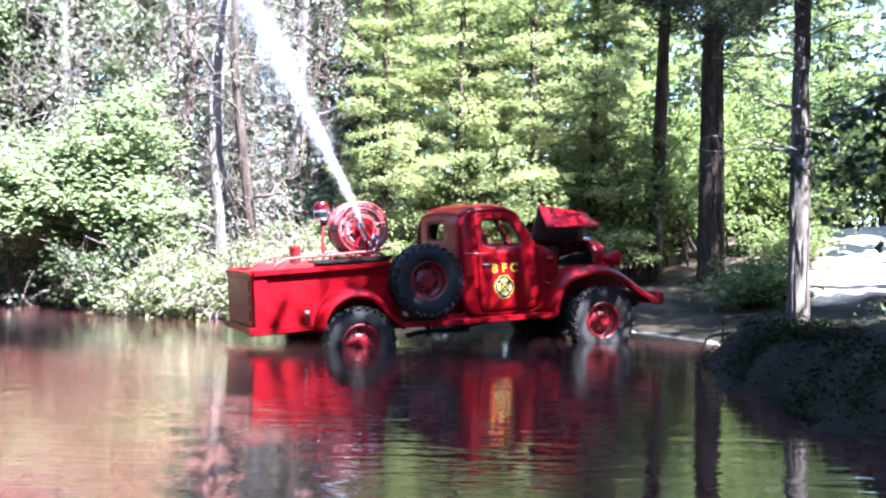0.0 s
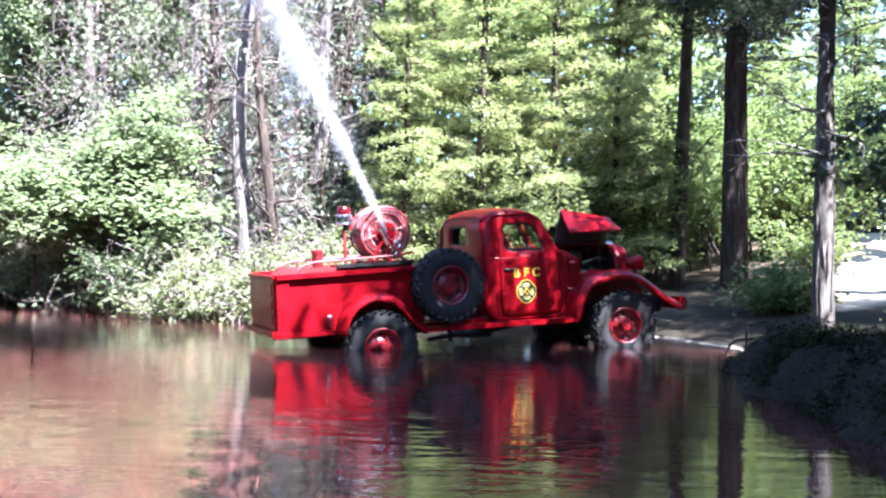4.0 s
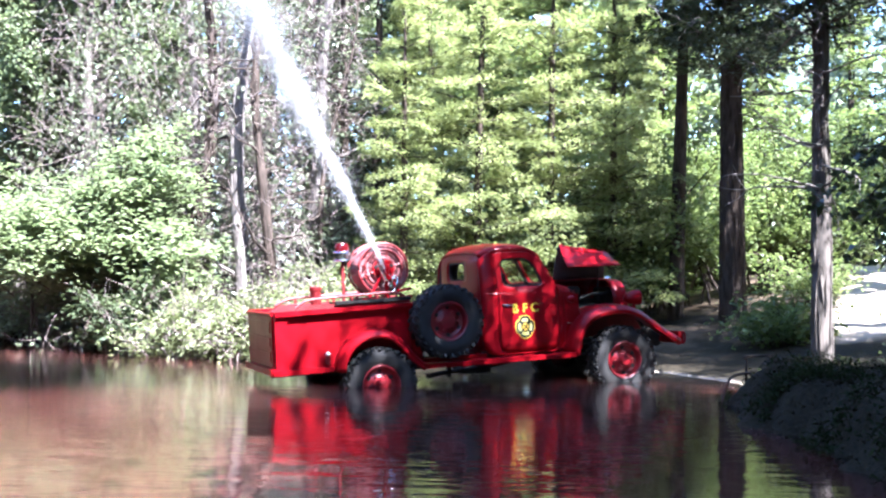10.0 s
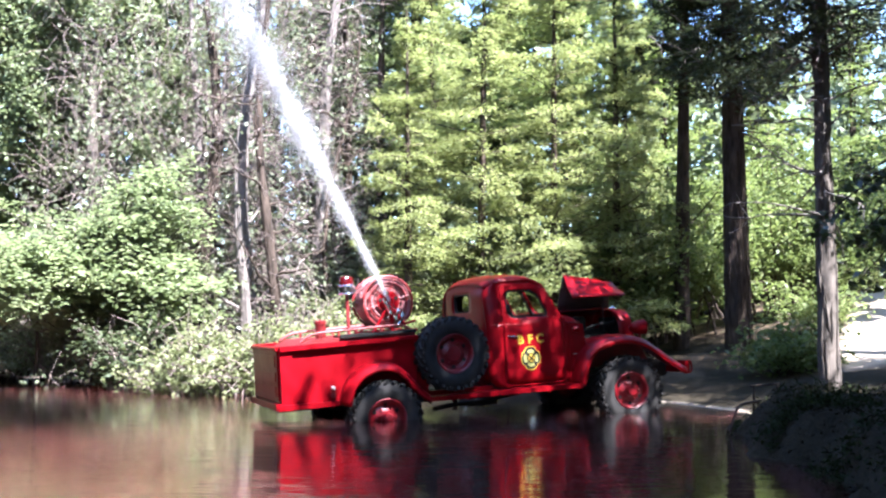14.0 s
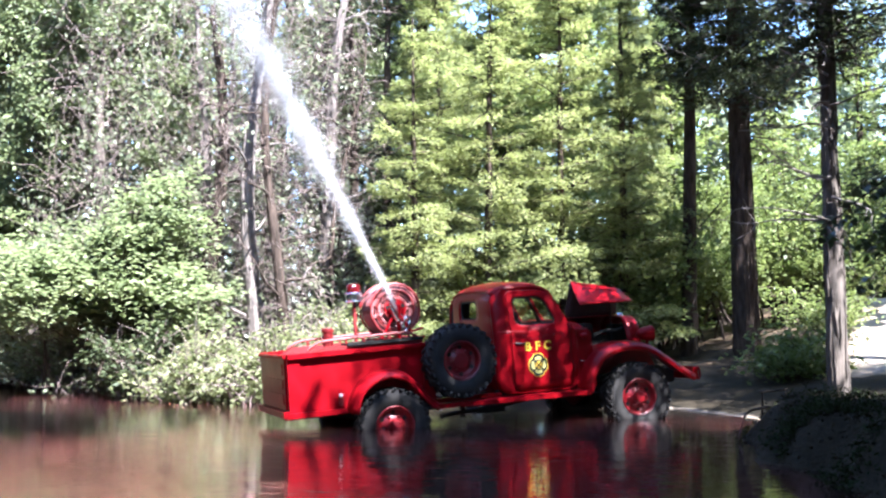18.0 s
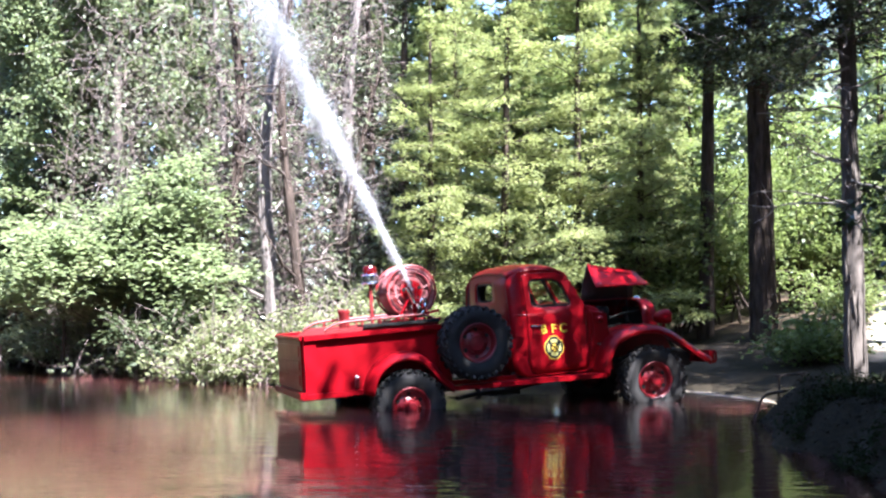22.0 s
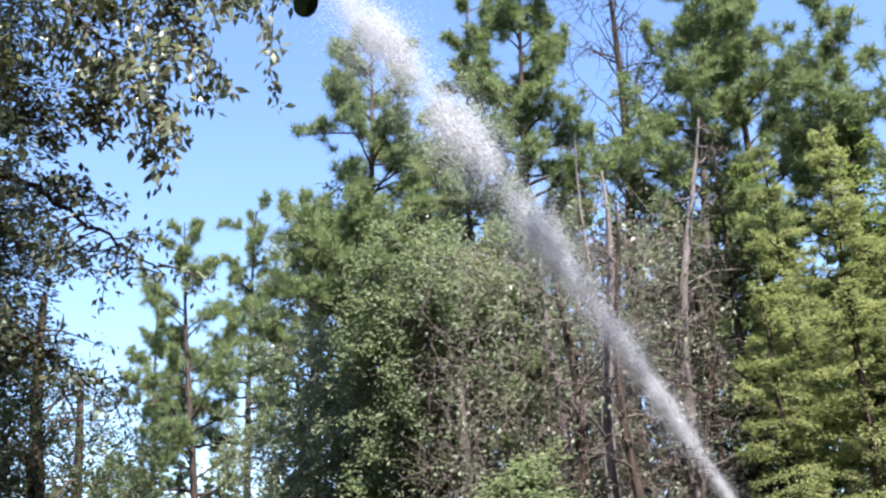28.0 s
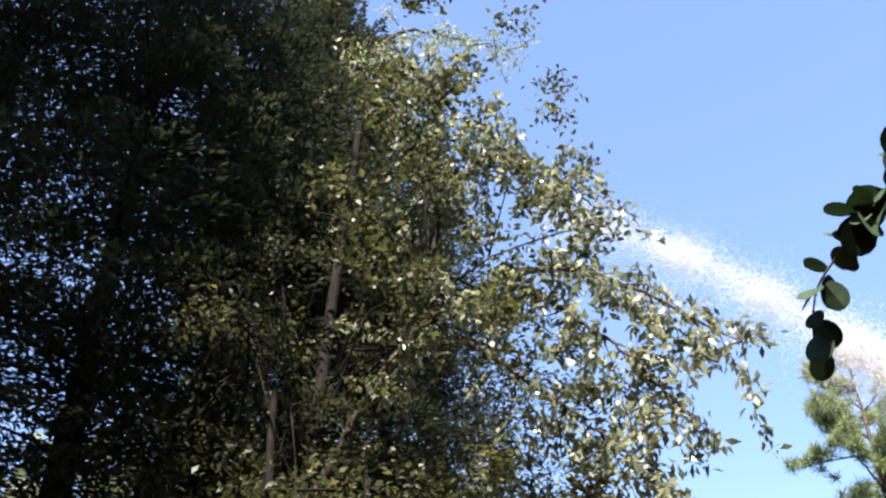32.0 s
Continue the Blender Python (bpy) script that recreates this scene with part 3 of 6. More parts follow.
def make_cab(t):
    sill, roof = 0.17, 1.475
    side = rounded([(1.36, sill), (2.47, sill), (2.47, 0.90), (2.38, 0.93), (2.15, 1.40), (1.98, roof), (1.60, roof + 0.01), (1.36, 1.35)], 0.18, 6)
    door = rounded([(1.56, sill + 0.03), (2.37, sill + 0.03), (2.37, 0.90), (2.17, 1.33), (2.02, 1.415), (1.56, 1.415)], 0.07, 5)
    gap = [(x + (1.95 - x) * 0.012, z + (0.9 - z) * 0.012) for x, z in door]
    window = rounded([(1.63, 0.985), (2.20, 0.985), (2.07, 1.28), (1.96, 1.335), (1.63, 1.335)], 0.09, 5)
    c = (1.92, 1.12)
    for s in (-1, 1):
        bm = ring(bmesh.new(), outline(side, c, 96), outline(door, c, 96), lambda x, z: (x, s * side_y(x, z), z), 3)
        part("cab_side", bm, M_RED, t, solid=0.03)
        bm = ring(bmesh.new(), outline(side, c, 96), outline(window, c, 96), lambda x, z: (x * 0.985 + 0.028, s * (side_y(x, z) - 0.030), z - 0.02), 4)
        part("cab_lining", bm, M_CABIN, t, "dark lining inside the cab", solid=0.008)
        bm = ring(bmesh.new(), outline(gap, c, 96), outline(window, c, 96), lambda x, z: (x, s * (side_y(x, z) + 0.006 + 0.012 * float(step(0.93, 0.85, z))), z), 8)
        d = part("door", bm, M_RED, t, solid=0.03)
        bm = ring(bmesh.new(), [(c[0] + (x - c[0]) * 1.0, c[1] + (z - c[1]) * 1.0) for x, z in outline(window, c, 64)], [(c[0] + (x - c[0]) * 0.93, c[1] + (z - c[1]) * 0.9) for x, z in outline(window, c, 64)], lambda x, z: (x, s * (side_y(x, z) - 0.004), z), 1)
        part("window_seal", bm, M_BLACK, d, solid=0.02)
        bm = bmesh.new()
        pipe(bm, [(1.60, s * 0.80, 0.775), (1.62, s * 0.825, 0.775), (1.72, s * 0.828, 0.768), (1.73, s * 0.82, 0.766)], 0.011)
        part("door_handle", bm, M_CHROME, d, "chrome door handle")
        for z in (0.42, 0.92):
            bm = bmesh.new()
            lathe(bm, [(0.0, -0.04), (0.014, -0.04), (0.014, 0.04), (0, 0.04)], 10, "Z", (2.385, s * 0.795, z))
            part("hinge", bm, M_RED, d)
    # back wall with its window
    back = rounded([(-0.72, sill), (0.72, sill), (0.72, 1.0), (0.64, 1.42), (0.3, 1.485), (-0.3, 1.485), (-0.64, 1.42), (-0.72, 1.0)], 0.12, 5)
    hole = rounded([(-0.27, 1.08), (0.27, 1.08), (0.27, 1.31), (-0.27, 1.31)], 0.07, 5)
    bm = ring(bmesh.new(), outline(back, (0, 1.15), 72), outline(hole, (0, 1.15), 72), lambda y, z: (1.36 + 0.10 * float(step(1.2, 1.5, z)) ** 2 + 0.06 * (y / 0.72) ** 4, y, z), 5)
    part("cab_back", bm, M_RED, t, solid=0.03)
    bm = ring(bmesh.new(), outline(back, (0, 1.15), 72), outline(hole, (0, 1.15), 72), lambda y, z: (1.392 + 0.10 * float(step(1.2, 1.5, z)) ** 2 + 0.06 * (y / 0.72) ** 4, y * 0.95, z - 0.015), 5)
    part("cab_lining", bm, M_CABIN, t, solid=0.008)
    bm = ring(bmesh.new(), outline(hole, (0, 1.19), 48), [(y * 0.9, 1.19 + (z - 1.19) * 0.85) for y, z in outline(hole, (0, 1.19), 48)], lambda y, z: (1.365, y, z), 1)
    part("window_seal", bm, M_BLACK, t, solid=0.02)
    # roof, front frame and cowl, drawn across the cab
    top = arc([(1.40, 1.38), (1.47, 1.445), (1.60, 1.477), (1.80, 1.486), (1.98, 1.472), (2.10, 1.435), (2.15, 1.40)], 18)
    w = np.linspace(-1, 1, 17)
    v = [[(x, yy * (side_y(x, z) - 0.004), z + 0.04 * (1 - abs(yy) ** 2.4) - 0.02 * abs(yy) ** 8) for yy in w] for x, z in top]
    i, j = np.meshgrid(np.arange(len(top) - 1), np.arange(16), indexing="ij")
    b = i * 17 + j
    f = np.stack([b, b + 1, b + 18, b + 17], -1).reshape(-1, 4)
    part("roof", quadset(bmesh.new(), np.array(v).reshape(-1, 3), f), M_RED, t, solid=0.03)
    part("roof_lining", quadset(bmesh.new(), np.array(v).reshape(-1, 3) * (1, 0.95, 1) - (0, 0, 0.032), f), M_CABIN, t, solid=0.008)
    for s in (-1, 1):
        pane = rounded([(s * 0.04, 0.10), (s * 0.60, 0.10), (s * 0.57, 0.45), (s * 0.04, 0.45)][::s], 0.06)
        half = rounded([(0.0, 0), (s * 0.735, 0), (s * 0.67, 0.54), (0.0, 0.54)][::s], 0.02)
        cc = (s * 0.31, 0.27)
        bm = ring(bmesh.new(), outline(half, cc), outline(pane, cc), lambda y, h: (2.40 - 0.46 * h, y, 0.90 + 0.90 * h + 0.03 * (1 - (y / 0.7) ** 2)), 2)
        part("windscreen_frame", bm, M_RED, t, solid=0.025)
        bm = ring(bmesh.new(), outline(half, cc), outline(pane, cc), lambda y, h: (2.375 - 0.46 * h, y * 0.97, 0.89 + 0.90 * h + 0.03 * (1 - (y / 0.7) ** 2)), 2)
        part("pillar_lining", bm, M_CABIN, t, solid=0.008)
        bm = bmesh.new()
        bm.faces.new([bm.verts.new((2.40 - 0.46 * h, y, 0.90 + 0.90 * h + 0.02)) for y, h in outline(pane, cc, 24)])
        part("windscreen", bm, M_GLASS, t, "clear split windscreen pane", solid=0.006).visible_shadow = False
    cow = arc([(2.40, 0.92), (2.46, 0.93), (2.58, 0.92), (2.66, 0.905)], 8)
    v = [[(x, yy * (0.745 - 0.06 * (x - 2.4) / 0.26), z + 0.07 * (1 - yy * yy) - 0.10 * abs(yy) ** 6) for yy in w] for x, z in cow]
    i, j = np.meshgrid(np.arange(7), np.arange(16), indexing="ij")
    b = i * 17 + j
    part("cowl", quadset(bmesh.new(), np.array(v).reshape(-1, 3), np.stack([b, b + 1, b + 18, b + 17], -1).reshape(-1, 4)), M_RED, t, solid=0.02)
    for s in (-1, 1):
        bm = prism(bmesh.new(), [(2.44, 0.17), (2.70, 0.17), (2.68, 0.62), (2.66, 0.86), (2.46, 0.90)], s * 0.70, s * 0.755)
        part("cowl_side", bm, M_RED, t, bevel=0.02)
    bm = box(bmesh.new(), (2.64, 0, 0.52), (0.03, 1.38, 0.75))
    part("firewall", bm, M_REDOLD, t)
    bm = box(bmesh.new(), (1.92, 0, 0.20), (1.08, 1.44, 0.05))
    part("cab_floor", bm, M_BLACK, t)
    bm = box(box(bmesh.new(), (1.62, 0, 0.50), (0.42, 1.30, 0.16)), (1.46, 0, 0.76), (0.12, 1.30, 0.46), (0, -8, 0))
    part("bench_seat", bm, M_SEAT, t, "brown bench seat", bevel=0.04)
    bm = bmesh.new()
    a = np.linspace(0, 2 * math.pi, 29)
    cy, cx, cz = 0.36, 2.05, 0.98
    pipe(bm, [(cx + 0.19 * math.sin(q) * 0.5, cy + 0.2 * math.cos(q), cz + 0.19 * math.sin(q) * 0.86) for q in a], 0.013, 6, False)
    pipe(bm, [(cx, cy, cz), (2.5, cy, 0.5)], 0.02)
    for q in (0.5, 2.6, 4.7):
        pipe(bm, [(cx, cy, cz), (cx + 0.19 * math.sin(q) * 0.5, cy + 0.2 * math.cos(q), cz + 0.19 * math.sin(q) * 0.86)], 0.009, 5)
    part("steering_wheel", bm, M_BLACK, t, "black steering wheel")
    bm = prism(bmesh.new(), [(2.28, 0.78), (2.42, 0.75), (2.42, 0.93), (2.36, 0.94)], -0.68, 0.68)
    part("dashboard", bm, M_CABIN, t, bevel=0.01)
    # door letters and badge
    for ch, x in (("B", 1.77), ("F", 1.90), ("C", 2.03)):
        cu = bpy.data.curves.new("letter", "FONT")
        cu.body, cu.size, cu.extrude, cu.align_x, cu.offset = ch, 0.148, 0.0025, "CENTER", 0.004
        dg = new("letter_source", cu)
        me = bpy.data.meshes.new_from_object(dg.evaluated_get(bpy.context.evaluated_depsgraph_get()))
        bpy.data.objects.remove(dg)
        me.materials.clear()
        me.materials.append(M_GOLD)
        ob = under(t, "door_letter", me, "gold painted capital letter " + ch)
        ob.matrix_local = pose(x, -(side_y(x, 0.7) + 0.0375), 0.675, 90, 0, 0)
    y0 = -(side_y(1.89, 0.5) + 0.036)
    def badge(name, r, lift, material, shape):
        n, pts = 64, []
        for k in range(n):
            a = 2 * math.pi * k / n
            q = r * shape(a)
            pts.append((1.89 + 0.9 * q * math.sin(a), 0.495 + q * math.cos(a)))
        part(name, prism(bmesh.new(), pts, y0 - lift, y0 - lift - 0.003), material, t, smooth=False)

    def cross(a):
        return 0.62 + 0.38 * min(1.0, 2.2 * abs(math.cos(2 * a)) ** 1.2)
    badge("badge_border", 0.146, 0.0, M_GOLD, lambda a: cross(a) * 0.3 + 0.70)
    badge("badge_field", 0.134, 0.004, M_BLACK, lambda a: cross(a) * 0.3 + 0.69)
    badge("badge_cross", 0.104, 0.008, M_CREAM, lambda a: cross(a) ** 1.4)
    badge("badge_ring", 0.062, 0.012, M_BLACK, lambda a: 1.0)
    badge("badge_centre", 0.048, 0.016, M_GOLD, lambda a: 1.0)
    bm = bmesh.new()
    for s in (-1, 1):
        box(bm, (1.89, y0 - 0.022, 0.495), (0.012, 0.003, 0.13), (0, s * 45, 0))
        box(bm, (1.89 + s * 0.052, y0 - 0.022, 0.545), (0.034, 0.003, 0.018), (0, s * 45, 0))
    part("badge_tools", bm, M_BLACK, t, smooth=False)
    # belt moulding, drip rail, cowl lamp and hood catches
    for s in (-1, 1):
        bm = bmesh.new()
        pipe(bm, [(x, s * (side_y(x, 0.93) + 0.019), 0.915 - 0.012 * (x - 1.4)) for x in np.linspace(1.40, 2.44, 12)], 0.008, 6)
        part("belt_moulding", bm, M_RED, t)
        bm = bmesh.new()
        pipe(bm, arc([(1.50, s * (side_y(1.6, 1.43) + 0.018), 1.425), (1.62, s * 0.69, 1.452), (1.98, s * 0.69, 1.45), (2.12, s * 0.69, 1.385), (2.36, s * 0.745, 0.95)], 24), 0.011, 6)
        part("drip_rail", bm, M_RED, t)
        bm = bmesh.new()
        lathe(bm, [(0.0, -0.05), (0.03, -0.04), (0.042, 0.0), (0.040, 0.03), (0.0, 0.045)], 16, "X", (2.55, s * 0.775, 0.80))
        part("cowl_lamp", bm, M_RED, t, "small red bullet cowl lamp")
        for x, z in ((2.52, 0.50), (2.62, 0.50)):
            bm = box(bmesh.new(), (x, s * 0.765, z), (0.07, 0.025, 0.018))
            part("hood_catch", bm, M_CHROME, t, "chrome hood catch", bevel=0.005)


def make_bed(t):
    for s in (-1, 1):
        y = s * 0.735
        bm = prism(bmesh.new(), [(-1.15, 0.16), (0.56, 0.20), (0.56, 0.84), (-1.15, 0.80)], y - s * 0.012, y + s * 0.008)
        part("bed_side", bm, M_RED, t, bevel=0.004)
        bm = prism(bmesh.new(), [(-1.17, 0.785), (0.58, 0.825), (0.58, 0.87), (-1.17, 0.84)], y - s * 0.01, y + s * 0.075)
        part("top_rail", bm, M_RED, t, bevel=0.012)
        bm = prism(bmesh.new(), [(-1.21, 0.125), (-0.42, 0.135), (-0.42, 0.19), (-1.21, 0.185)], y - s * 0.02, y + s * 0.06)
        part("lower_rail", bm, M_RED, t, bevel=0.012)
        for x0, x1 in ((-1.17, -1.03), (0.43, 0.57)):
            bm = prism(bmesh.new(), [(x0, 0.18), (x1, 0.18), (x1, 0.81), (x0, 0.79)], y, y + s * 0.035)
            part("stake_pocket", bm, M_RED, t, bevel=0.014)
        bm = bmesh.new()
        lathe(bm, [(0.0, s * 0.042), (0.016, s * 0.04), (0.023, s * 0.026), (0.025, 0.0)], 16, "Y", (-0.57, s * 0.748, 0.335))
        lp = part("side_marker_lamp", bm, M_LENS, t, "small pale round side marker lamp")
        bm = box(bmesh.new(), (-0.572, s * 0.752, 0.27), (0.055, 0.02, 0.11))
        part("lamp_bracket", bm, M_REDOLD, lp, bevel=0.006)
        fender(t, [(-0.47, 0.13), (-0.44, 0.30), (-0.34, 0.44), (-0.18, 0.53), (0.02, 0.56), (0.18, 0.50), (0.30, 0.38), (0.42, 0.22), (0.55, 0.12)], s * 0.70, s * 0.96, 0.045, "rear_fender")
    bm = prism(bmesh.new(), [(-1.19, 0.22), (-1.165, 0.22), (-1.165, 0.80), (-1.19, 0.80)], -0.69, 0.69)
    tg = part("tailgate", bm, M_RED, t, bevel=0.006)
    for z0, z1 in ((0.27, 0.40), (0.44, 0.56), (0.60, 0.74)):
        bm = box(bmesh.new(), (-1.19, 0, (z0 + z1) / 2), (0.02, 1.22, z1 - z0))
        part("tailgate_rib", bm, M_RED, tg, bevel=0.008)
    bm = bmesh.new()
    pipe(bm, [(-1.185, -0.72, 0.815), (-1.185, 0.72, 0.815)], 0.026, 10)
    part("tailgate_top_roll", bm, M_RED, tg)
    bm = prism(bmesh.new(), [(-1.23, 0.13), (-1.15, 0.13), (-1.15, 0.21), (-1.23, 0.20)], -0.76, 0.76)
    part("rear_sill", bm, M_RED, t, bevel=0.012)
    bm = box(bmesh.new(), (-0.3, 0, 0.22), (1.74, 1.44, 0.04))
    part("bed_floor", bm, M_BLACK, t)
    bm = box(bmesh.new(), (0.565, 0, 0.52), (0.025, 1.44, 0.66))
    part("bed_front", bm, M_RED, t)
    # water tank with the pump deck on it
    bm = prism(bmesh.new(), [(-0.98, 0.26), (0.50, 0.26), (0.50, 0.905), (-0.80, 0.885), (-0.98, 0.80)], -0.60, 0.60)
    part("water_tank", bm, M_REDOLD, t, "red steel water tank in the bed", bevel=0.02)
    bm = prism(bmesh.new(), [(-0.42, 0.885), (0.50, 0.90), (0.50, 0.935), (-0.42, 0.915)], -0.64, -0.30)
    part("rubber_deck_mat", bm, M_BLACK, t, bevel=0.01)
    for s in (-1, 1):
        bm = bmesh.new()
        pipe(bm, arc([(-0.88, s * 0.55, 0.87), (-0.80, s * 0.55, 0.955), (-0.6, s * 0.55, 0.965), (0.42, s * 0.55, 1.0), (0.50, s * 0.55, 0.9)], 20), 0.016)
        rl = part("deck_rail", bm, M_REDOLD, t)
        for x in (-0.62, -0.42, -0.2, 0.1, 0.35):
            bm = bmesh.new()
            pipe(bm, [(x, s * 0.55, 0.88), (x, s * 0.55, 0.965 + 0.035 * (x + 0.6))], 0.012)
            part("rail_stanchion", bm, M_REDOLD, rl)
    bm = bmesh.new()
    lathe(bm, [(0.0, 0.88), (0.062, 0.88), (0.062, 1.05), (0.072, 1.055), (0.072, 1.09), (0.05, 1.10), (0.0, 1.10)], 18, "Z", (-0.55, -0.22, 0))
    part("tank_filler", bm, M_REDOLD, t, "dark red tank filler with cap")


def make_reel(t):
    x, z, r = 0.235, 1.275, 0.305
    reel = new("hose_reel")
    reel.parent = t
    reel.matrix_local = pose(x, -0.22, z)
    tagged(reel, "red hose reel wound with rubber hose")
    a = np.linspace(0, 2 * math.pi, 41)
    for y in (-0.225, 0.225):
        for q, w in ((r, 0.016), (0.235, 0.010), (0.13, 0.012)):
            bm = bmesh.new()
            pipe(bm, [(q * math.cos(i), y, q * math.sin(i)) for i in a], w, 8, False)
            part("reel_hoop", bm, M_REDOLD, reel)
        for k in range(6):
            i = 2 * math.pi * (k + 0.25) / 6
            bm = bmesh.new()
            pipe(bm, [(0.05 * math.cos(i), y, 0.05 * math.sin(i)), (r * math.cos(i), y, r * math.sin(i))], 0.008, 6)
            part("spoke", bm, M_REDOLD, reel)
        bm = bmesh.new()
        lathe(bm, [(0.0, y - 0.03), (0.06, y - 0.03), (0.075, y - 0.01), (0.075, y + 0.02), (0, y + 0.02)], 20)
        part("hub", bm, M_RED, reel)
        sg = 1 if y > 0 else -1
        bm = lathe(bmesh.new(), [(0.0, y + sg * 0.014), (0.135, y + sg * 0.010), (0.14, y), (0.135, y - sg * 0.006), (0.0, y - sg * 0.006)], 32)
        fl = part("flange_disc", bm, M_RED, reel, "red pressed steel disc with round holes")
        for k in range(5):
            i = 2 * math.pi * (k + 0.3) / 5
            bm = lathe(bmesh.new(), [(0.0, y + sg * 0.0165), (0.021, y + sg * 0.0165), (0.024, y + sg * 0.010)], 14, "Y", (0.103 * math.cos(i), 0, 0.103 * math.sin(i)))
            part("hand_hole", bm, M_BLACK, fl)
    bm = bmesh.new()
    lathe(bm, [(0.12, -0.22), (0.12, 0.22)], 28)
    part("drum", bm, M_REDOLD, reel)
    for layer, q in enumerate((0.15, 0.195, 0.24, 0.282)):
        bm = bmesh.new()
        n = 10
        tt = np.linspace(0, 1, n * 30 + 1)
        yy = -0.195 + 0.39 * (tt if layer % 2 == 0 else 1 - tt)
        wob = 0.006 * np.sin(tt * 71)
        pipe(bm, np.stack([(q + wob) * np.cos(tt * n * 2 * np.pi), yy, (q + wob) * np.sin(tt * n * 2 * np.pi)], 1), 0.0205, 7)
        part("hose_winding", bm, M_HOSE, reel, "pinkish red rubber hose")
    for y in (-0.27, 0.27):
        bm = bmesh.new()
        pipe(bm, [(-0.22, y, -0.37), (0, y, 0.0), (0.22, y, -0.37)], 0.018, 7)
        part("reel_stand", bm, M_RED, reel)
    bm = bmesh.new()
    pipe(bm, [(-0.3, -0.27, -0.36), (0.33, -0.27, -0.35)], 0.02)
    pipe(bm, [(-0.3, 0.27, -0.36), (0.33, 0.27, -0.35)], 0.02)
    part("reel_base", bm, M_RED, reel)
    bm = bmesh.new()
    pipe(bm, [(0.0, -0.24, 0), (0.0, -0.32, 0), (0.03, -0.33, -0.14), (0.03, -0.39, -0.14)], 0.012, 6)
    part("crank", bm, M_RED, reel)
    # nozzle on a swivel
    bm = bmesh.new()
    pipe(bm, [(0.24, -0.53, 0.90), (0.24, -0.53, 1.12), (0.235, -0.53, 1.18)], 0.024)
    ns = part("nozzle_riser", bm, M_RED, t)
    bm = bmesh.new()
    pipe(bm, [(0.24, -0.53, 1.13), (0.225, -0.525, 1.17), (0.19, -0.515, 1.24), (0.15, -0.5, 1.32)], [0.032, 0.03, 0.022, 0.014])
    part("nozzle", bm, M_CHROME, ns, "metal fire nozzle")
    bm = bmesh.new()
    pipe(bm, arc([(0.24, -0.53, 0.96), (0.36, -0.52, 1.02), (0.40, -0.5, 1.16), (0.34, -0.5, 1.2), (0.3, -0.5, 1.05)], 20), 0.016)
    part("valve_lever", bm, M_CHROME, ns)
    bm = bmesh.new()
    pipe(bm, [(0.40, -0.3, 0.98), (0.62, -0.3, 1.03)], 0.016)
    part("suction_pipe", bm, M_RED, t)
    # beacon on a post
    bm = bmesh.new()
    pipe(bm, [(-0.20, -0.2, 0.88), (-0.20, -0.2, 1.41)], 0.022)
    post = part("beacon_post", bm, M_REDOLD, t)
    bm = bmesh.new()
    lathe(bm, [(0.0, 1.385), (0.08, 1.39), (0.098, 1.41), (0.098, 1.49), (0.09, 1.50), (0, 1.50)], 24, "Z", (-0.20, -0.2, 0))
    part("beacon_base", bm, M_CHROME, post, "chrome beacon base")
    bm = bmesh.new()
    lathe(bm, [(0.086, 1.50), (0.088, 1.57), (0.07, 1.60), (0.03, 1.612), (0, 1.614)], 24, "Z", (-0.20, -0.2, 0))
    part("beacon_dome", bm, M_DOME, post, "red beacon dome")
    bm = bmesh.new()
    a = np.linspace(0, 2 * math.pi, 25)
    for z in (1.40, 1.50):
        pipe(bm, [(-0.20 + 0.108 * math.cos(i), -0.2 + 0.108 * math.sin(i), z) for i in a], 0.006, 5, False)
    for i in a[:-1:4]:
        pipe(bm, [(-0.20 + 0.108 * math.cos(i), -0.2 + 0.108 * math.sin(i), 1.38), (-0.20 + 0.108 * math.cos(i), -0.2 + 0.108 * math.sin(i), 1.51)], 0.005, 5)
    part("beacon_guard", bm, M_CHROME, post)
    bm = bmesh.new()
    pipe(bm, arc([(-0.2, -0.2, 1.30), (-0.08, -0.25, 1.45), (0.02, -0.1, 1.5), (0.1, 0, 1.4)], 14), 0.01, 6)
    part("cable", bm, M_BLACK, post)


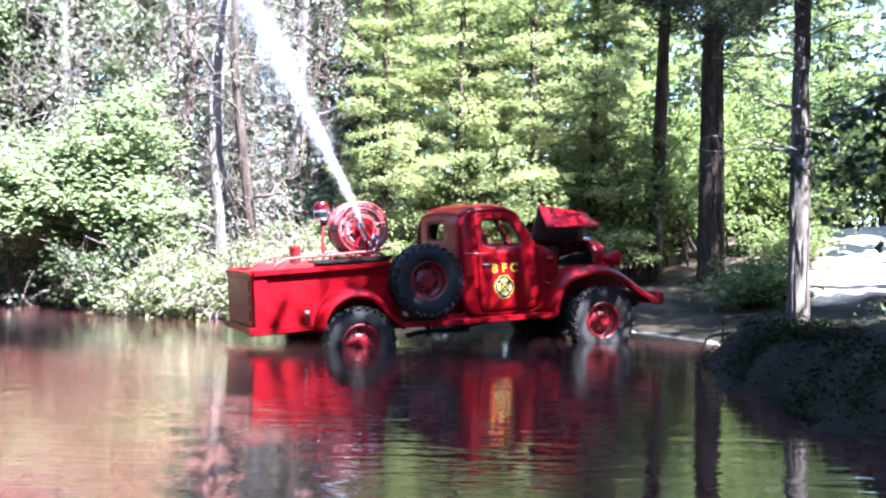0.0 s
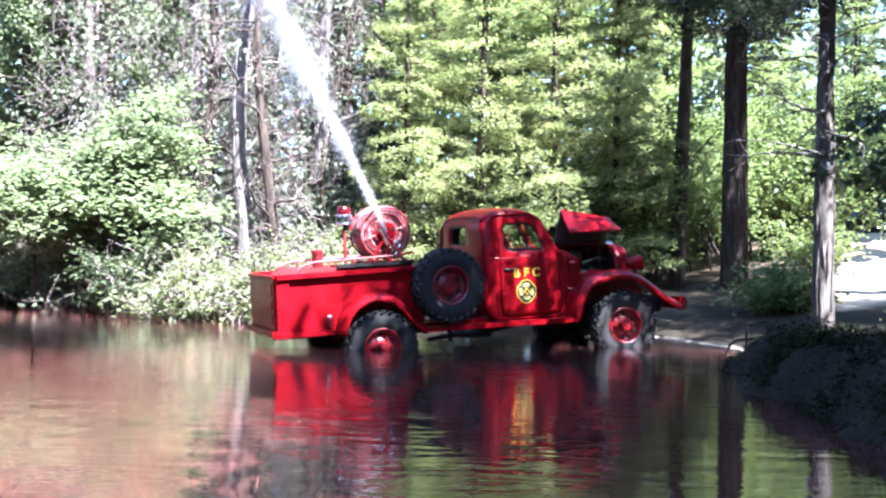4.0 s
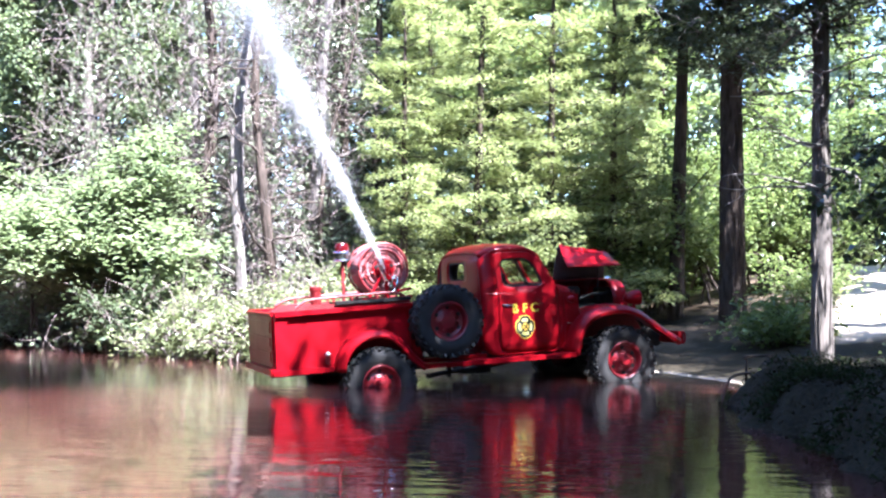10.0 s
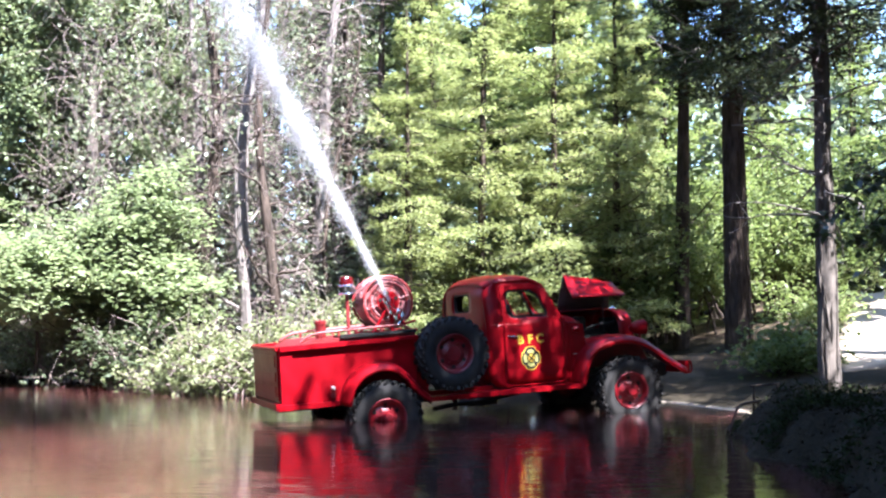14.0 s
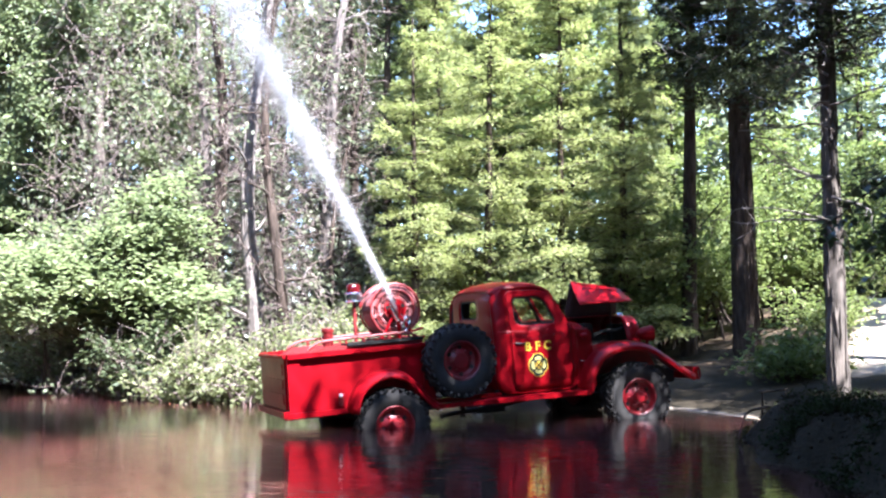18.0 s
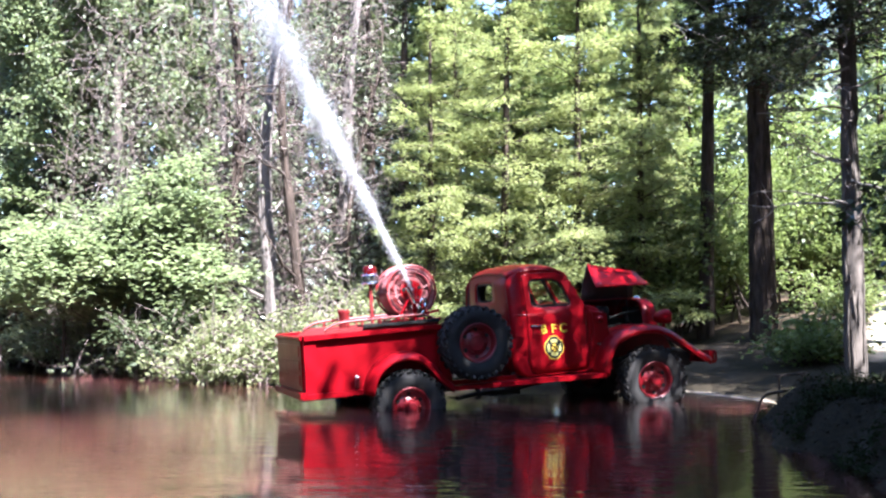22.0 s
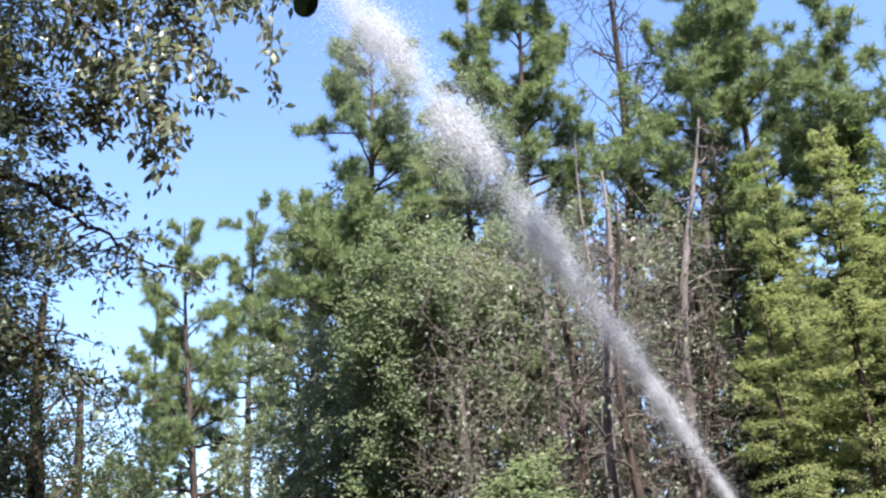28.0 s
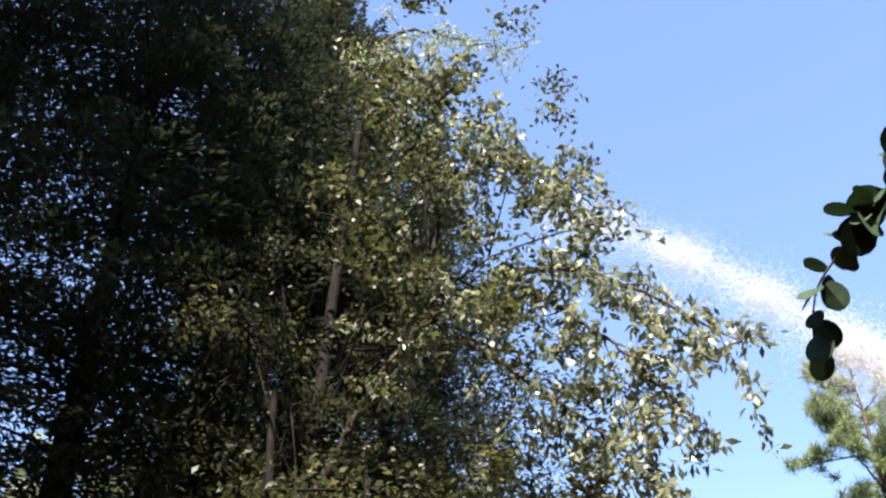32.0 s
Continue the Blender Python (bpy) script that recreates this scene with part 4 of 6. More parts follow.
def make_front(t):
    for s in (-1, 1):
        fender(t, [(2.48, 0.12), (2.52, 0.34), (2.62, 0.52), (2.80, 0.625), (3.05, 0.665), (3.30, 0.65), (3.48, 0.57), (3.68, 0.42), (3.88, 0.28), (4.02, 0.20)], s * 0.50, s * 0.96, 0.06, "front_fender")
        bm = prism(bmesh.new(), [(2.66, 0.28), (3.70, 0.34), (3.55, 0.62), (3.30, 0.70), (2.66, 0.62)], s * 0.49, s * 0.515)
        part("inner_wing", bm, M_REDOLD, t)
        bm = bmesh.new()
        lathe(bm, [(0.0, -0.17), (0.04, -0.155), (0.075, -0.10), (0.095, -0.02), (0.098, 0.03), (0.10, 0.045), (0.094, 0.05)], 28, "X", (3.58, s * 0.60, 0.765))
        hl = part("headlamp", bm, M_RED, t, "red bullet-shaped headlamp")
        bm = bmesh.new()
        lathe(bm, [(0.094, 0.048), (0.06, 0.062), (0.0, 0.068)], 28, "X", (3.58, s * 0.60, 0.765))
        part("lens", bm, M_GLASS, hl, "clear headlamp lens")
        bm = bmesh.new()
        pipe(bm, [(3.55, s * 0.6, 0.60), (3.56, s * 0.6, 0.69)], 0.02)
        part("lamp_stem", bm, M_RED, hl)
        bm = prism(bmesh.new(), [(0.52, 0.095), (2.50, 0.095), (2.50, 0.15), (0.52, 0.15)], s * 0.70, s * 0.955)
        part("running_board", bm, M_RED, t, bevel=0.02)
        bm = prism(bmesh.new(), [(0.50, 0.14), (1.40, 0.14), (1.40, 0.20), (0.50, 0.20)], s * 0.68, s * 0.74)
        part("board_apron", bm, M_RED, t, bevel=0.01)
    # engine, radiator shell, open hood
    bm = box(box(box(bmesh.new(), (3.05, 0, 0.48), (0.62, 0.34, 0.42)), (3.02, 0.0, 0.72), (0.52, 0.20, 0.10)), (2.9, -0.22, 0.55), (0.25, 0.12, 0.18))
    lathe(bm, [(0, 0.74), (0.10, 0.75), (0.12, 0.80), (0.12, 0.90), (0.09, 0.94), (0, 0.945)], 20, "Z", (2.95, -0.05, 0))
    lathe(bm, [(0.0, 3.36), (0.16, 3.36), (0.16, 3.375), (0, 3.375)], 16, "X", (0, 0, 0.58))
    part("engine", bm, M_BLACK, t, "black engine block with air cleaner", bevel=0.012)
    bm = bmesh.new()
    pipe(bm, arc([(3.0, -0.2, 0.78), (3.2, -0.24, 0.84), (3.38, -0.2, 0.82), (3.5, -0.1, 0.86)], 14), 0.022)
    pipe(bm, arc([(2.7, -0.3, 0.7), (2.9, -0.32, 0.62), (3.2, -0.3, 0.66)], 10), 0.012, 6)
    part("engine_hose", bm, M_BLACK, t)
    shell = rounded([(-0.36, 0.30), (0.36, 0.30), (0.36, 0.80), (0.22, 1.0), (-0.22, 1.0), (-0.36, 0.80)], 0.12, 5)
    inner = rounded([(-0.29, 0.36), (0.29, 0.36), (0.29, 0.78), (0.17, 0.92), (-0.17, 0.92), (-0.29, 0.78)], 0.1, 5)
    for x0, x1, nm in ((3.44, 3.62, "radiator_shell"), ):
        bm = bmesh.new()
        o, i = outline(shell, (0, 0.65), 56), outline(inner, (0, 0.65), 56)
        loops = [[bm.verts.new((x, y * k, 0.65 + (z - 0.65) * k)) for y, z in o] for x, k in ((x0 - 0.04, 1.0), (x0 + 0.05, 1.005), (x1 - 0.03, 0.985), (x1, 0.95))]
        loops.append([bm.verts.new((x1 - 0.01, y, z)) for y, z in i])
        loops.append([bm.verts.new((x1 - 0.08, y, z)) for y, z in i])
        for l0, l1 in zip(loops, loops[1:]):
            for k in range(56):
                bm.faces.new((l0[k], l0[(k + 1) % 56], l1[(k + 1) % 56], l1[k]))
        sh = part(nm, bm, M_RED, t, solid=0.012)
    bm = box(bmesh.new(), (3.50, 0, 0.62), (0.05, 0.60, 0.56))
    part("radiator_core", bm, M_BLACK, sh)
    for k in range(9):
        bm = box(bmesh.new(), (3.60, -0.24 + 0.06 * k, 0.62), (0.015, 0.014, 0.54))
        part("grille_bar", bm, M_RED, sh)
    bm = bmesh.new()
    lathe(bm, [(0.0, 0.98), (0.04, 0.98), (0.045, 1.02), (0.03, 1.04), (0, 1.045)], 16, "Z", (3.53, 0, 0))
    part("radiator_cap", bm, M_CHROME, sh)
    # far hood half, closed; near half folded up and leaning over the engine
    bm = bmesh.new()
    a = arc([(0.0, 1.02), (0.2, 1.01), (0.33, 0.94), (0.38, 0.80), (0.385, 0.60)], 12)
    b0 = arc([(0.0, 1.02), (0.28, 1.00), (0.44, 0.93), (0.52, 0.82), (0.53, 0.62)], 12)
    vv = [[(2.66 * (1 - k) + 3.46 * k, p[0] * (1 - k) + q[0] * k, p[1] * (1 - k) + q[1] * k) for p, q in zip(b0, a)] for k in np.linspace(0, 1, 5)]
    i, j = np.meshgrid(np.arange(4), np.arange(11), indexing="ij")
    bb = i * 12 + j
    part("hood_half", quadset(bm, np.array(vv).reshape(-1, 3), np.stack([bb, bb + 1, bb + 13, bb + 12], -1).reshape(-1, 4)), M_RED, t, solid=0.014)

    def sheet(p00, p10, p11, p01, bulge, n=6):
        pts = [np.array(p, float) for p in (p00, p10, p11, p01)]
        w = unit(np.cross(pts[1] - pts[0], pts[3] - pts[0]))
        g = []
        for i in range(n + 1):
            for j in range(n + 1):
                u, q = i / n, j / n
                g.append(pts[0] * (1 - u) * (1 - q) + pts[1] * u * (1 - q) + pts[2] * u * q + pts[3] * (1 - u) * q + w * bulge * 4 * q * (1 - q))
        i, j = np.meshgrid(np.arange(n), np.arange(n), indexing="ij")
        b = i * (n + 1) + j
        return quadset(bmesh.new(), np.array(g), np.stack([b, b + 1, b + n + 2, b + n + 1], -1).reshape(-1, 4))
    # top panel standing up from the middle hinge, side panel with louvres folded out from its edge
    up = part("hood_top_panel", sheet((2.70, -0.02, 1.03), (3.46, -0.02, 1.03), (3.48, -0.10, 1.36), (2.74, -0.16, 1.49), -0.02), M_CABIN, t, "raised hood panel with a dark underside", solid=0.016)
    sd = part("hood_side_panel", sheet((2.74, -0.17, 1.49), (3.48, -0.12, 1.36), (3.50, -0.42, 1.19), (2.68, -0.50, 1.19), 0.015), M_RED, up, "louvred red hood side folded up", solid=0.014)
    for k in range(5):
        bm = bmesh.new()
        u = 0.22 + 0.13 * k
        lo = np.array([2.74 + 0.74 * u, -0.17 + 0.05 * u, 1.49 - 0.13 * u])
        hi = np.array([2.68 + 0.82 * u, -0.50 + 0.08 * u, 1.19])
        pa, pb = lo * 0.86 + hi * 0.14, lo * 0.62 + hi * 0.38
        box(bm, tuple((pa + pb) / 2 + np.array((0, -0.014, 0.012))), (0.085, 0.02, 0.016), (40, 9, 0))
        part("louvre", bm, M_RED, sd, bevel=0.006)
    bm = bmesh.new()
    pipe(bm, [(3.2, -0.3, 0.72), (3.2, -0.34, 1.16)], 0.008, 6)
    part("hood_prop", bm, M_BLACK, t)
    # chassis
    for s in (-1, 1):
        bm = prism(bmesh.new(), [(-1.15, 0.08), (4.0, 0.10), (4.0, 0.20), (-1.15, 0.20)], s * 0.38, s * 0.44)
        part("frame_rail", bm, M_BLACK, t)
        for x in (0, 3.2):
            bm = bmesh.new()
            pipe(bm, arc([(x - 0.55, s * 0.45, 0.10), (x, s * 0.45, 0.0), (x + 0.55, s * 0.45, 0.10)], 10), 0.03, 6)
            part("leaf_spring", bm, M_BLACK, t)
    for x in (0, 3.2):
        bm = bmesh.new()
        pipe(bm, [(x, -0.80, 0), (x, 0.80, 0)], 0.05, 10)
        lathe(bm, [(0, -0.15), (0.12, -0.1), (0.15, 0), (0.12, 0.1), (0, 0.15)], 16, "X", (x, 0.1, 0))
        part("axle", bm, M_BLACK, t)
    bm = bmesh.new()
    pipe(bm, [(0.1, 0.1, 0.0), (1.5, 0.05, 0.06), (3.1, 0.1, 0.0)], 0.035, 8)
    box(bm, (1.5, 0, 0.03), (0.4, 0.3, 0.24))
    part("drive_shaft", bm, M_BLACK, t)
    bm = bmesh.new()
    pipe(bm, arc([(2.6, 0.3, 0.05), (1.5, -0.5, 0.02), (0.8, -0.62, 0.0), (0.62, -0.78, -0.01)], 20), 0.03)
    part("exhaust_pipe", bm, M_BLACK, t)
    bm = box(bmesh.new(), (0.95, -0.60, 0.02), (0.05, 0.05, 0.16))
    part("step_bracket", bm, M_BLACK, t)
    bm = prism(bmesh.new(), [(4.00, 0.16), (4.09, 0.14), (4.10, 0.30), (4.03, 0.31)], -0.88, 0.88)
    part("front_bumper", bm, M_RED, t, bevel=0.012)
    a = np.linspace(0, 2 * math.pi, 21)
    for s in (-1, 1):
        bm = bmesh.new()
        pipe(bm, [(4.105 + 0.03 * math.cos(i), s * 0.86, 0.225 + 0.075 * math.sin(i)) for i in a], 0.013, 7, False)
        part("bumper_end_loop", bm, M_RED, t)
    bm = prism(bmesh.new(), [(3.62, 0.12), (4.02, 0.12), (4.02, 0.32), (3.62, 0.36)], -0.46, 0.46)
    part("winch_housing", bm, M_BLACK, t, bevel=0.02)
    bm = box(bmesh.new(), (0.83, -0.74, 0.60), (0.12, 0.16, 0.50))
    part("spare_carrier", bm, M_REDOLD, t, bevel=0.01)
    for x, tn in ((0, 0), (3.2, -4)):
        make_wheel(t, (x, -0.81, -0.05 if x == 0 else 0.0), tn)
        make_wheel(t, (x, 0.81, -0.05 if x == 0 else 0.0), tn, 1)
    # spare wheel beside the bed, without a hub
    make_wheel(t, (0.83, -0.90, 0.63), 0, -1, True)


truck = tagged(new("fire_truck"), "vintage red fire pickup with open hood, parked in shallow water", "truck")
truck.matrix_world = pose(*TRUCK_AT, 0, -TRUCK_TILT, TRUCK_TURN)
make_bed(truck)
make_cab(truck)
make_reel(truck)
make_front(truck)


# ---- plants ----
def polar(az, d):
    """The place d metres off, az degrees to the left of straight ahead."""
    return -d * math.sin(radians(az)), d * math.cos(radians(az))


def grove(name, at, label, category, meshes, group=""):
    """A plant from its meshes, named by their parts; fine woodwork and leaves are stuff."""
    ob = thing(name, at, label, category, group)
    for me in meshes:
        nm = me.name.split(".")[0]
        tagged(under(ob, nm, me), kind="" if nm == "trunk" else "stuff")
    return ob


def bush_meshes(seed, rx, ry, h, clusters, per, size, leaf, bark, stems=14, lift=0.0, spread=0.2, flat=0.55, aspect=0.55, low=0.32, twigs=0):
    """A many-stemmed bush: leaf clusters gather on uneven lobes of its outside."""
    rng = np.random.default_rng(seed)
    wood, lobes = Geo(), rng.normal(0, 1, (11, 3))
    lobes = unit(lobes * (1, 1, 0.8))
    d = unit(rng.normal(0, 1, (clusters, 3)) + (0, 0, 0.25))
    d[:, 2] = np.abs(d[:, 2]) * np.where(rng.random(clusters) > low, 1, -0.58)
    bulge = 0.34 + 0.80 * np.max(d @ lobes.T, axis=1) ** 6 + rng.normal(0, 0.07, clusters)
    r = bulge * rng.random(clusters) ** 0.22
    c = d * r[:, None] * (rx, ry, h * 0.62) + (0, 0, lift + h * 0.38)
    c[:, 2] = np.maximum(c[:, 2], -0.15 + 0.35 * rng.random(clusters))
    for k in range(stems):
        e = c[rng.integers(clusters)]
        b = np.array([rng.normal(0, rx * 0.25), rng.normal(0, ry * 0.25), -0.3])
        p = arc([b, b * 0.5 + e * 0.5 + (0, 0, 0.15 * h), e], 8)
        wood.tube(p + rng.normal(0, 0.02, p.shape), np.linspace(0.03, 0.008, 8) * (0.6 + h / 5), 5)
    for e in c[:: max(1, clusters // 90)]:
        q = e * (0.75, 0.75, 0.8) + rng.normal(0, 0.1, 3)
        wood.tube(arc([q, (q + e) / 2 + rng.normal(0, 0.06, 3), e], 5), np.linspace(0.012, 0.004, 5), 4)
    pts = [clumps(rng, c, per, spread, 0.38)]
    for k in range(clusters // 5):
        e = c[rng.integers(clusters)]
        p = limb(rng, e, d[rng.integers(clusters)] * 0.5 + unit(e - (0, 0, h * 0.3)) + (0, 0, 0.3), rng.uniform(0.25, 0.75), 5, 0.15, 0.5)
        wood.tube(p, np.linspace(0.008, 0.003, 6), 4)
        pts.append(clumps(rng, p[1:], 5, 0.06, 1.0))
    for k in range(twigs):
        e = c[rng.integers(clusters)] * rng.uniform(0.8, 1.08)
        p = limb(rng, e, unit(rng.normal(0, 1, 3)) + (0, 0, 0.15), rng.uniform(0.3, 0.8), 6, 0.22, -0.3)
        wood.tube(p, np.linspace(0.007, 0.003, len(p)), 4)
    v, f = leaves(rng, np.concatenate(pts), size, aspect, flat, 0.15)
    return wood.mesh("stemwork", bark, True), quads_mesh("crown", v, f, leaf)


def broad_meshes(seed, h, r0, rx, z0, clusters, per, size, leaf, bark, lean=(0, 0), hang=0.2, spread=0.3, gaps=0.25, limbs=22, reach=0.0):
    """A broadleaf tree: trunk, limbs to the crown, leaves in loose clusters at the limb ends."""
    rng = np.random.default_rng(seed)
    bole, wood = Geo(), Geo()
    n = 12
    t = np.linspace(0, 1, n)
    trunk = np.stack([lean[0] * t + 0.12 * np.sin(t * 5 + seed), lean[1] * t + 0.12 * np.cos(t * 4 + seed), -0.4 + (h * 0.8 + 0.4) * t], 1)
    bole.tube(trunk, r0 * (1.25 - t) ** 0.9 + 0.02 + r0 * 0.5 * np.exp(-t * 18), 10)
    d = unit(rng.normal(0, 1, (clusters * 3, 3)))
    lob = unit(rng.normal(0, 1, (9, 3)))
    keep = np.max(d @ lob.T, 1) > gaps + 0.45
    d = d[keep][:clusters]
    rr = rng.random(len(d)) ** 0.33 * (0.75 + 0.35 * np.max(d @ lob.T, 1))
    zc = (z0 + h) / 2
    c = d * rr[:, None] * (rx, rx, (h - z0) / 2) + (lean[0] * 0.7 + reach, lean[1] * 0.7, zc)
    for k in range(limbs):
        e = c[rng.integers(len(c))]
        zt = np.clip(e[2] - 0.45 * np.hypot(e[0], e[1]), h * 0.15, h * 0.88)
        s = np.array([np.interp(zt, trunk[:, 2], trunk[:, i]) for i in range(3)])
        p = arc([s, s * 0.45 + e * 0.55 + (0, 0, 0.06 * h), e], 10)
        wood.tube(p + rng.normal(0, 0.03, p.shape), np.linspace(r0 * 0.32 * (1.1 - zt / h), 0.008, 10), 6)
        for m in range(4):
            q = p[rng.integers(4, 9)]
            g = c[np.argmin(np.linalg.norm(c - q - rng.normal(0, 0.8, 3), axis=1))]
            wood.tube(arc([q, (q + g) / 2 + rng.normal(0, 0.1, 3), g], 5), np.linspace(0.016, 0.004, 5), 4)
    v, f = leaves(rng, clumps(rng, c, per, spread, 0.7), size, 0.55, 0.45, hang)
    return bole.mesh("trunk", bark, True), wood.mesh("branchwork", bark, True), quads_mesh("crown", v, f, leaf)


def spray_meshes(seed, h, r, leaf, bark, z0=0.05, step_z=0.30, size=0.08, dense=2.6, droop=0.25, r0=0.09, power=0.75, flat=0.62):
    """A conifer with flat layered sprays, broad below and pointed at the top."""
    rng = np.random.default_rng(seed)
    bole, wood, pts, ways = Geo(), Geo(), [], []
    t = np.linspace(0, 1, 10)
    lean = rng.normal(0, 0.02, 2) * h
    trunk = np.stack([lean[0] * t, lean[1] * t, -0.4 + (h + 0.4) * t], 1)
    bole.tube(trunk, r0 * (1.03 - t) + 0.01, 8)
    z = z0 * h
    while z < h * 0.985:
        k = rng.integers(4, 7)
        off = rng.random() * 6.28
        for b in range(k):
            if rng.random() < 0.12:
                continue
            a = off + 6.283 * b / k + rng.normal(0, 0.25)
            ln = r * (1 - z / h) ** power * rng.uniform(0.45, 1.2) * (0.85 + 0.28 * math.sin(2.1 * z + 2 * a + seed)) + 0.12
            s = np.array([np.interp(z, trunk[:, 2], trunk[:, i]) for i in range(3)])
            p = limb(rng, s, (math.cos(a), math.sin(a), 0.22 + rng.normal(0, 0.16)), ln, 6, 0.09, droop * rng.uniform(0.4, 1.7))
            wood.tube(p, np.linspace(0.012 + 0.006 * ln, 0.003, 7), 4)
            m = int(dense * 46 * ln + 8)
            u = rng.random(m) ** 0.8
            i = np.minimum((u * 6).astype(int), 5)
            fr = (u * 6 - i)[:, None]
            q = p[i] * (1 - fr) + p[i + 1] * fr
            lat = np.array([-math.sin(a), math.cos(a), 0])
            w = 0.36 * ln * np.sin(np.clip(u * 2.6 + 0.25, 0, 3.0)) * rng.uniform(-1, 1, m)
            q = q + lat * w[:, None] + np.array([0, 0, 1]) * (-0.12 * np.abs(w)[:, None] + rng.normal(0, 0.04, (m, 1)))
            q += np.array([math.cos(a), math.sin(a), 0]) * (0.35 * np.abs(w))[:, None]
            pts.append(q)
            ways.append(np.array([math.cos(a), math.sin(a), -0.25]) + lat * (1.4 * np.sign(w) * np.abs(w) ** 0.5)[:, None])
        z += step_z * rng.uniform(0.6, 1.4)
    pts = np.concatenate(pts)
    v, f = leaves(rng, pts, size, 0.36, flat, 0.1, 0.05, np.concatenate(ways))
    return bole.mesh("trunk", bark, True), wood.mesh("branchwork", bark, True), quads_mesh("crown", v, f, leaf)


def pine_meshes(seed, h, r0, z0, r, leaf, bark, limbs=40, tufts=34, needle=0.21, per=30, lean=(0, 0), crook=0.25):
    """A pitch pine: bare lower trunk, crooked limbs, needles in tufts at the twig ends."""
    rng = np.random.default_rng(seed)
    bole, wood, tips = Geo(), Geo(), []
    t = np.linspace(0, 1, 14)
    trunk = np.stack([lean[0] * t + crook * np.sin(t * 4 + seed), lean[1] * t + crook * np.cos(t * 3.3 + seed * 2), -0.4 + (h + 0.4) * t], 1)
    trunk -= trunk[0] * (1, 1, 0)
    bole.tube(trunk, r0 * (1.04 - t) + 0.015 + 0.35 * r0 * np.exp(-t * 22), 10)
    for k in range(limbs):
        w = (k + rng.random()) / limbs
        z = z0 + (h * 0.985 - z0) * w
        a = rng.random() * 6.283
        ln = r * (0.35 + 0.65 * math.sin(min(1, 0.25 + 0.9 * w) * 3.0) ** 0.8) * rng.uniform(0.55, 1.15)
        s = np.array([np.interp(z, trunk[:, 2], trunk[:, i]) for i in range(3)])
        p = limb(rng, s, (math.cos(a), math.sin(a), 0.15 + 0.5 * w), ln, 7, 0.16, -0.15)
        wood.tube(p, np.linspace(0.02 + 0.25 * r0 * (1 - w), 0.008, 8), 5)
        for m in range(max(3, int(tufts * ln / r))):
            q = p[rng.integers(3, 8)]
            e = limb(rng, q, np.array([math.cos(a), math.sin(a), 0.3]) + rng.normal(0, 0.7, 3), ln * rng.uniform(0.12, 0.32), 3, 0.2, -0.3)
            wood.tube(e, np.linspace(0.009, 0.004, 4), 4)
            tips += [e[-1], e[-1] * 0.55 + e[-2] * 0.45]
    tips = np.array(tips)
    c = np.repeat(tips, per, 0)
    a = unit(rng.normal(0, 1, c.shape) + (0, 0, 0.45))
    s = needle * rng.uniform(0.7, 1.3, (len(c), 1))
    b = unit(np.cross(a, rng.normal(0, 1, c.shape))) * 0.0095 * needle / 0.20
    c = c + a * 0.02
    v = np.stack([c - b, c + b, c + a * s + b * 0.4, c + a * s - b * 0.4], 1).reshape(-1, 3)
    return bole.mesh("trunk", bark, True), wood.mesh("branchwork", bark, True), quads_mesh("crown", v, np.arange(len(v)).reshape(-1, 4), leaf)


def dead_meshes(seed, h, r0, boughs, reach, twig=6, lean=(0, 0), low=0.2, mat=None, fine=None, up=0.35, crown=0.0, gauge=1.0):
    """A dead tree: bare tapering trunk, broken boughs and a haze of fine twigs."""
    rng = np.random.default_rng(seed)
    bole, wood, thin = Geo(), Geo(), Geo()
    t = np.linspace(0, 1, 12)
    trunk = np.stack([lean[0] * t + 0.16 * np.sin(t * 7 + seed), lean[1] * t + 0.14 * np.cos(t * 5 + seed), -0.4 + (h + 0.4) * t], 1)
    bole.tube(trunk, r0 * (1.03 - t) ** 0.8 + 0.008, 9)
    for k in range(boughs):
        w = low + (1 - low) * (k + rng.random()) / boughs
        s = np.array([np.interp(w, t, trunk[:, i]) for i in range(3)])
        a = rng.random() * 6.283
        ln = reach * (1.15 - w * (1 - crown)) * rng.uniform(0.4, 1.2) + 0.2
        p = limb(rng, s, (math.cos(a), math.sin(a), up + rng.normal(0, 0.3)), ln, 7, 0.2, 0.15)
        wood.tube(p, np.linspace(0.012 + 0.22 * r0 * (1 - w), 0.005, 8), 5)
        for m in range(twig):
            q = p[rng.integers(2, 8)]
            e = limb(rng, q, np.array([math.cos(a), math.sin(a), 0.2]) + rng.normal(0, 0.8, 3), ln * rng.uniform(0.2, 0.5), 4, 0.3, 0.1)
            thin.tube(e, np.linspace(0.0065, 0.0025, 5) * gauge, 3)
            for _ in range(2):
                g = limb(rng, e[rng.integers(1, 5)], unit(e[-1] - e[0]) + rng.normal(0, 0.7, 3), ln * rng.uniform(0.08, 0.25), 3, 0.3)
                thin.tube(g, np.linspace(0.005, 0.002, 4) * gauge, 3)
    return bole.mesh("trunk", mat or M_DEAD, True), wood.mesh("branchwork", mat or M_DEAD, True), thin.mesh("twig_haze", fine or M_TWIG)


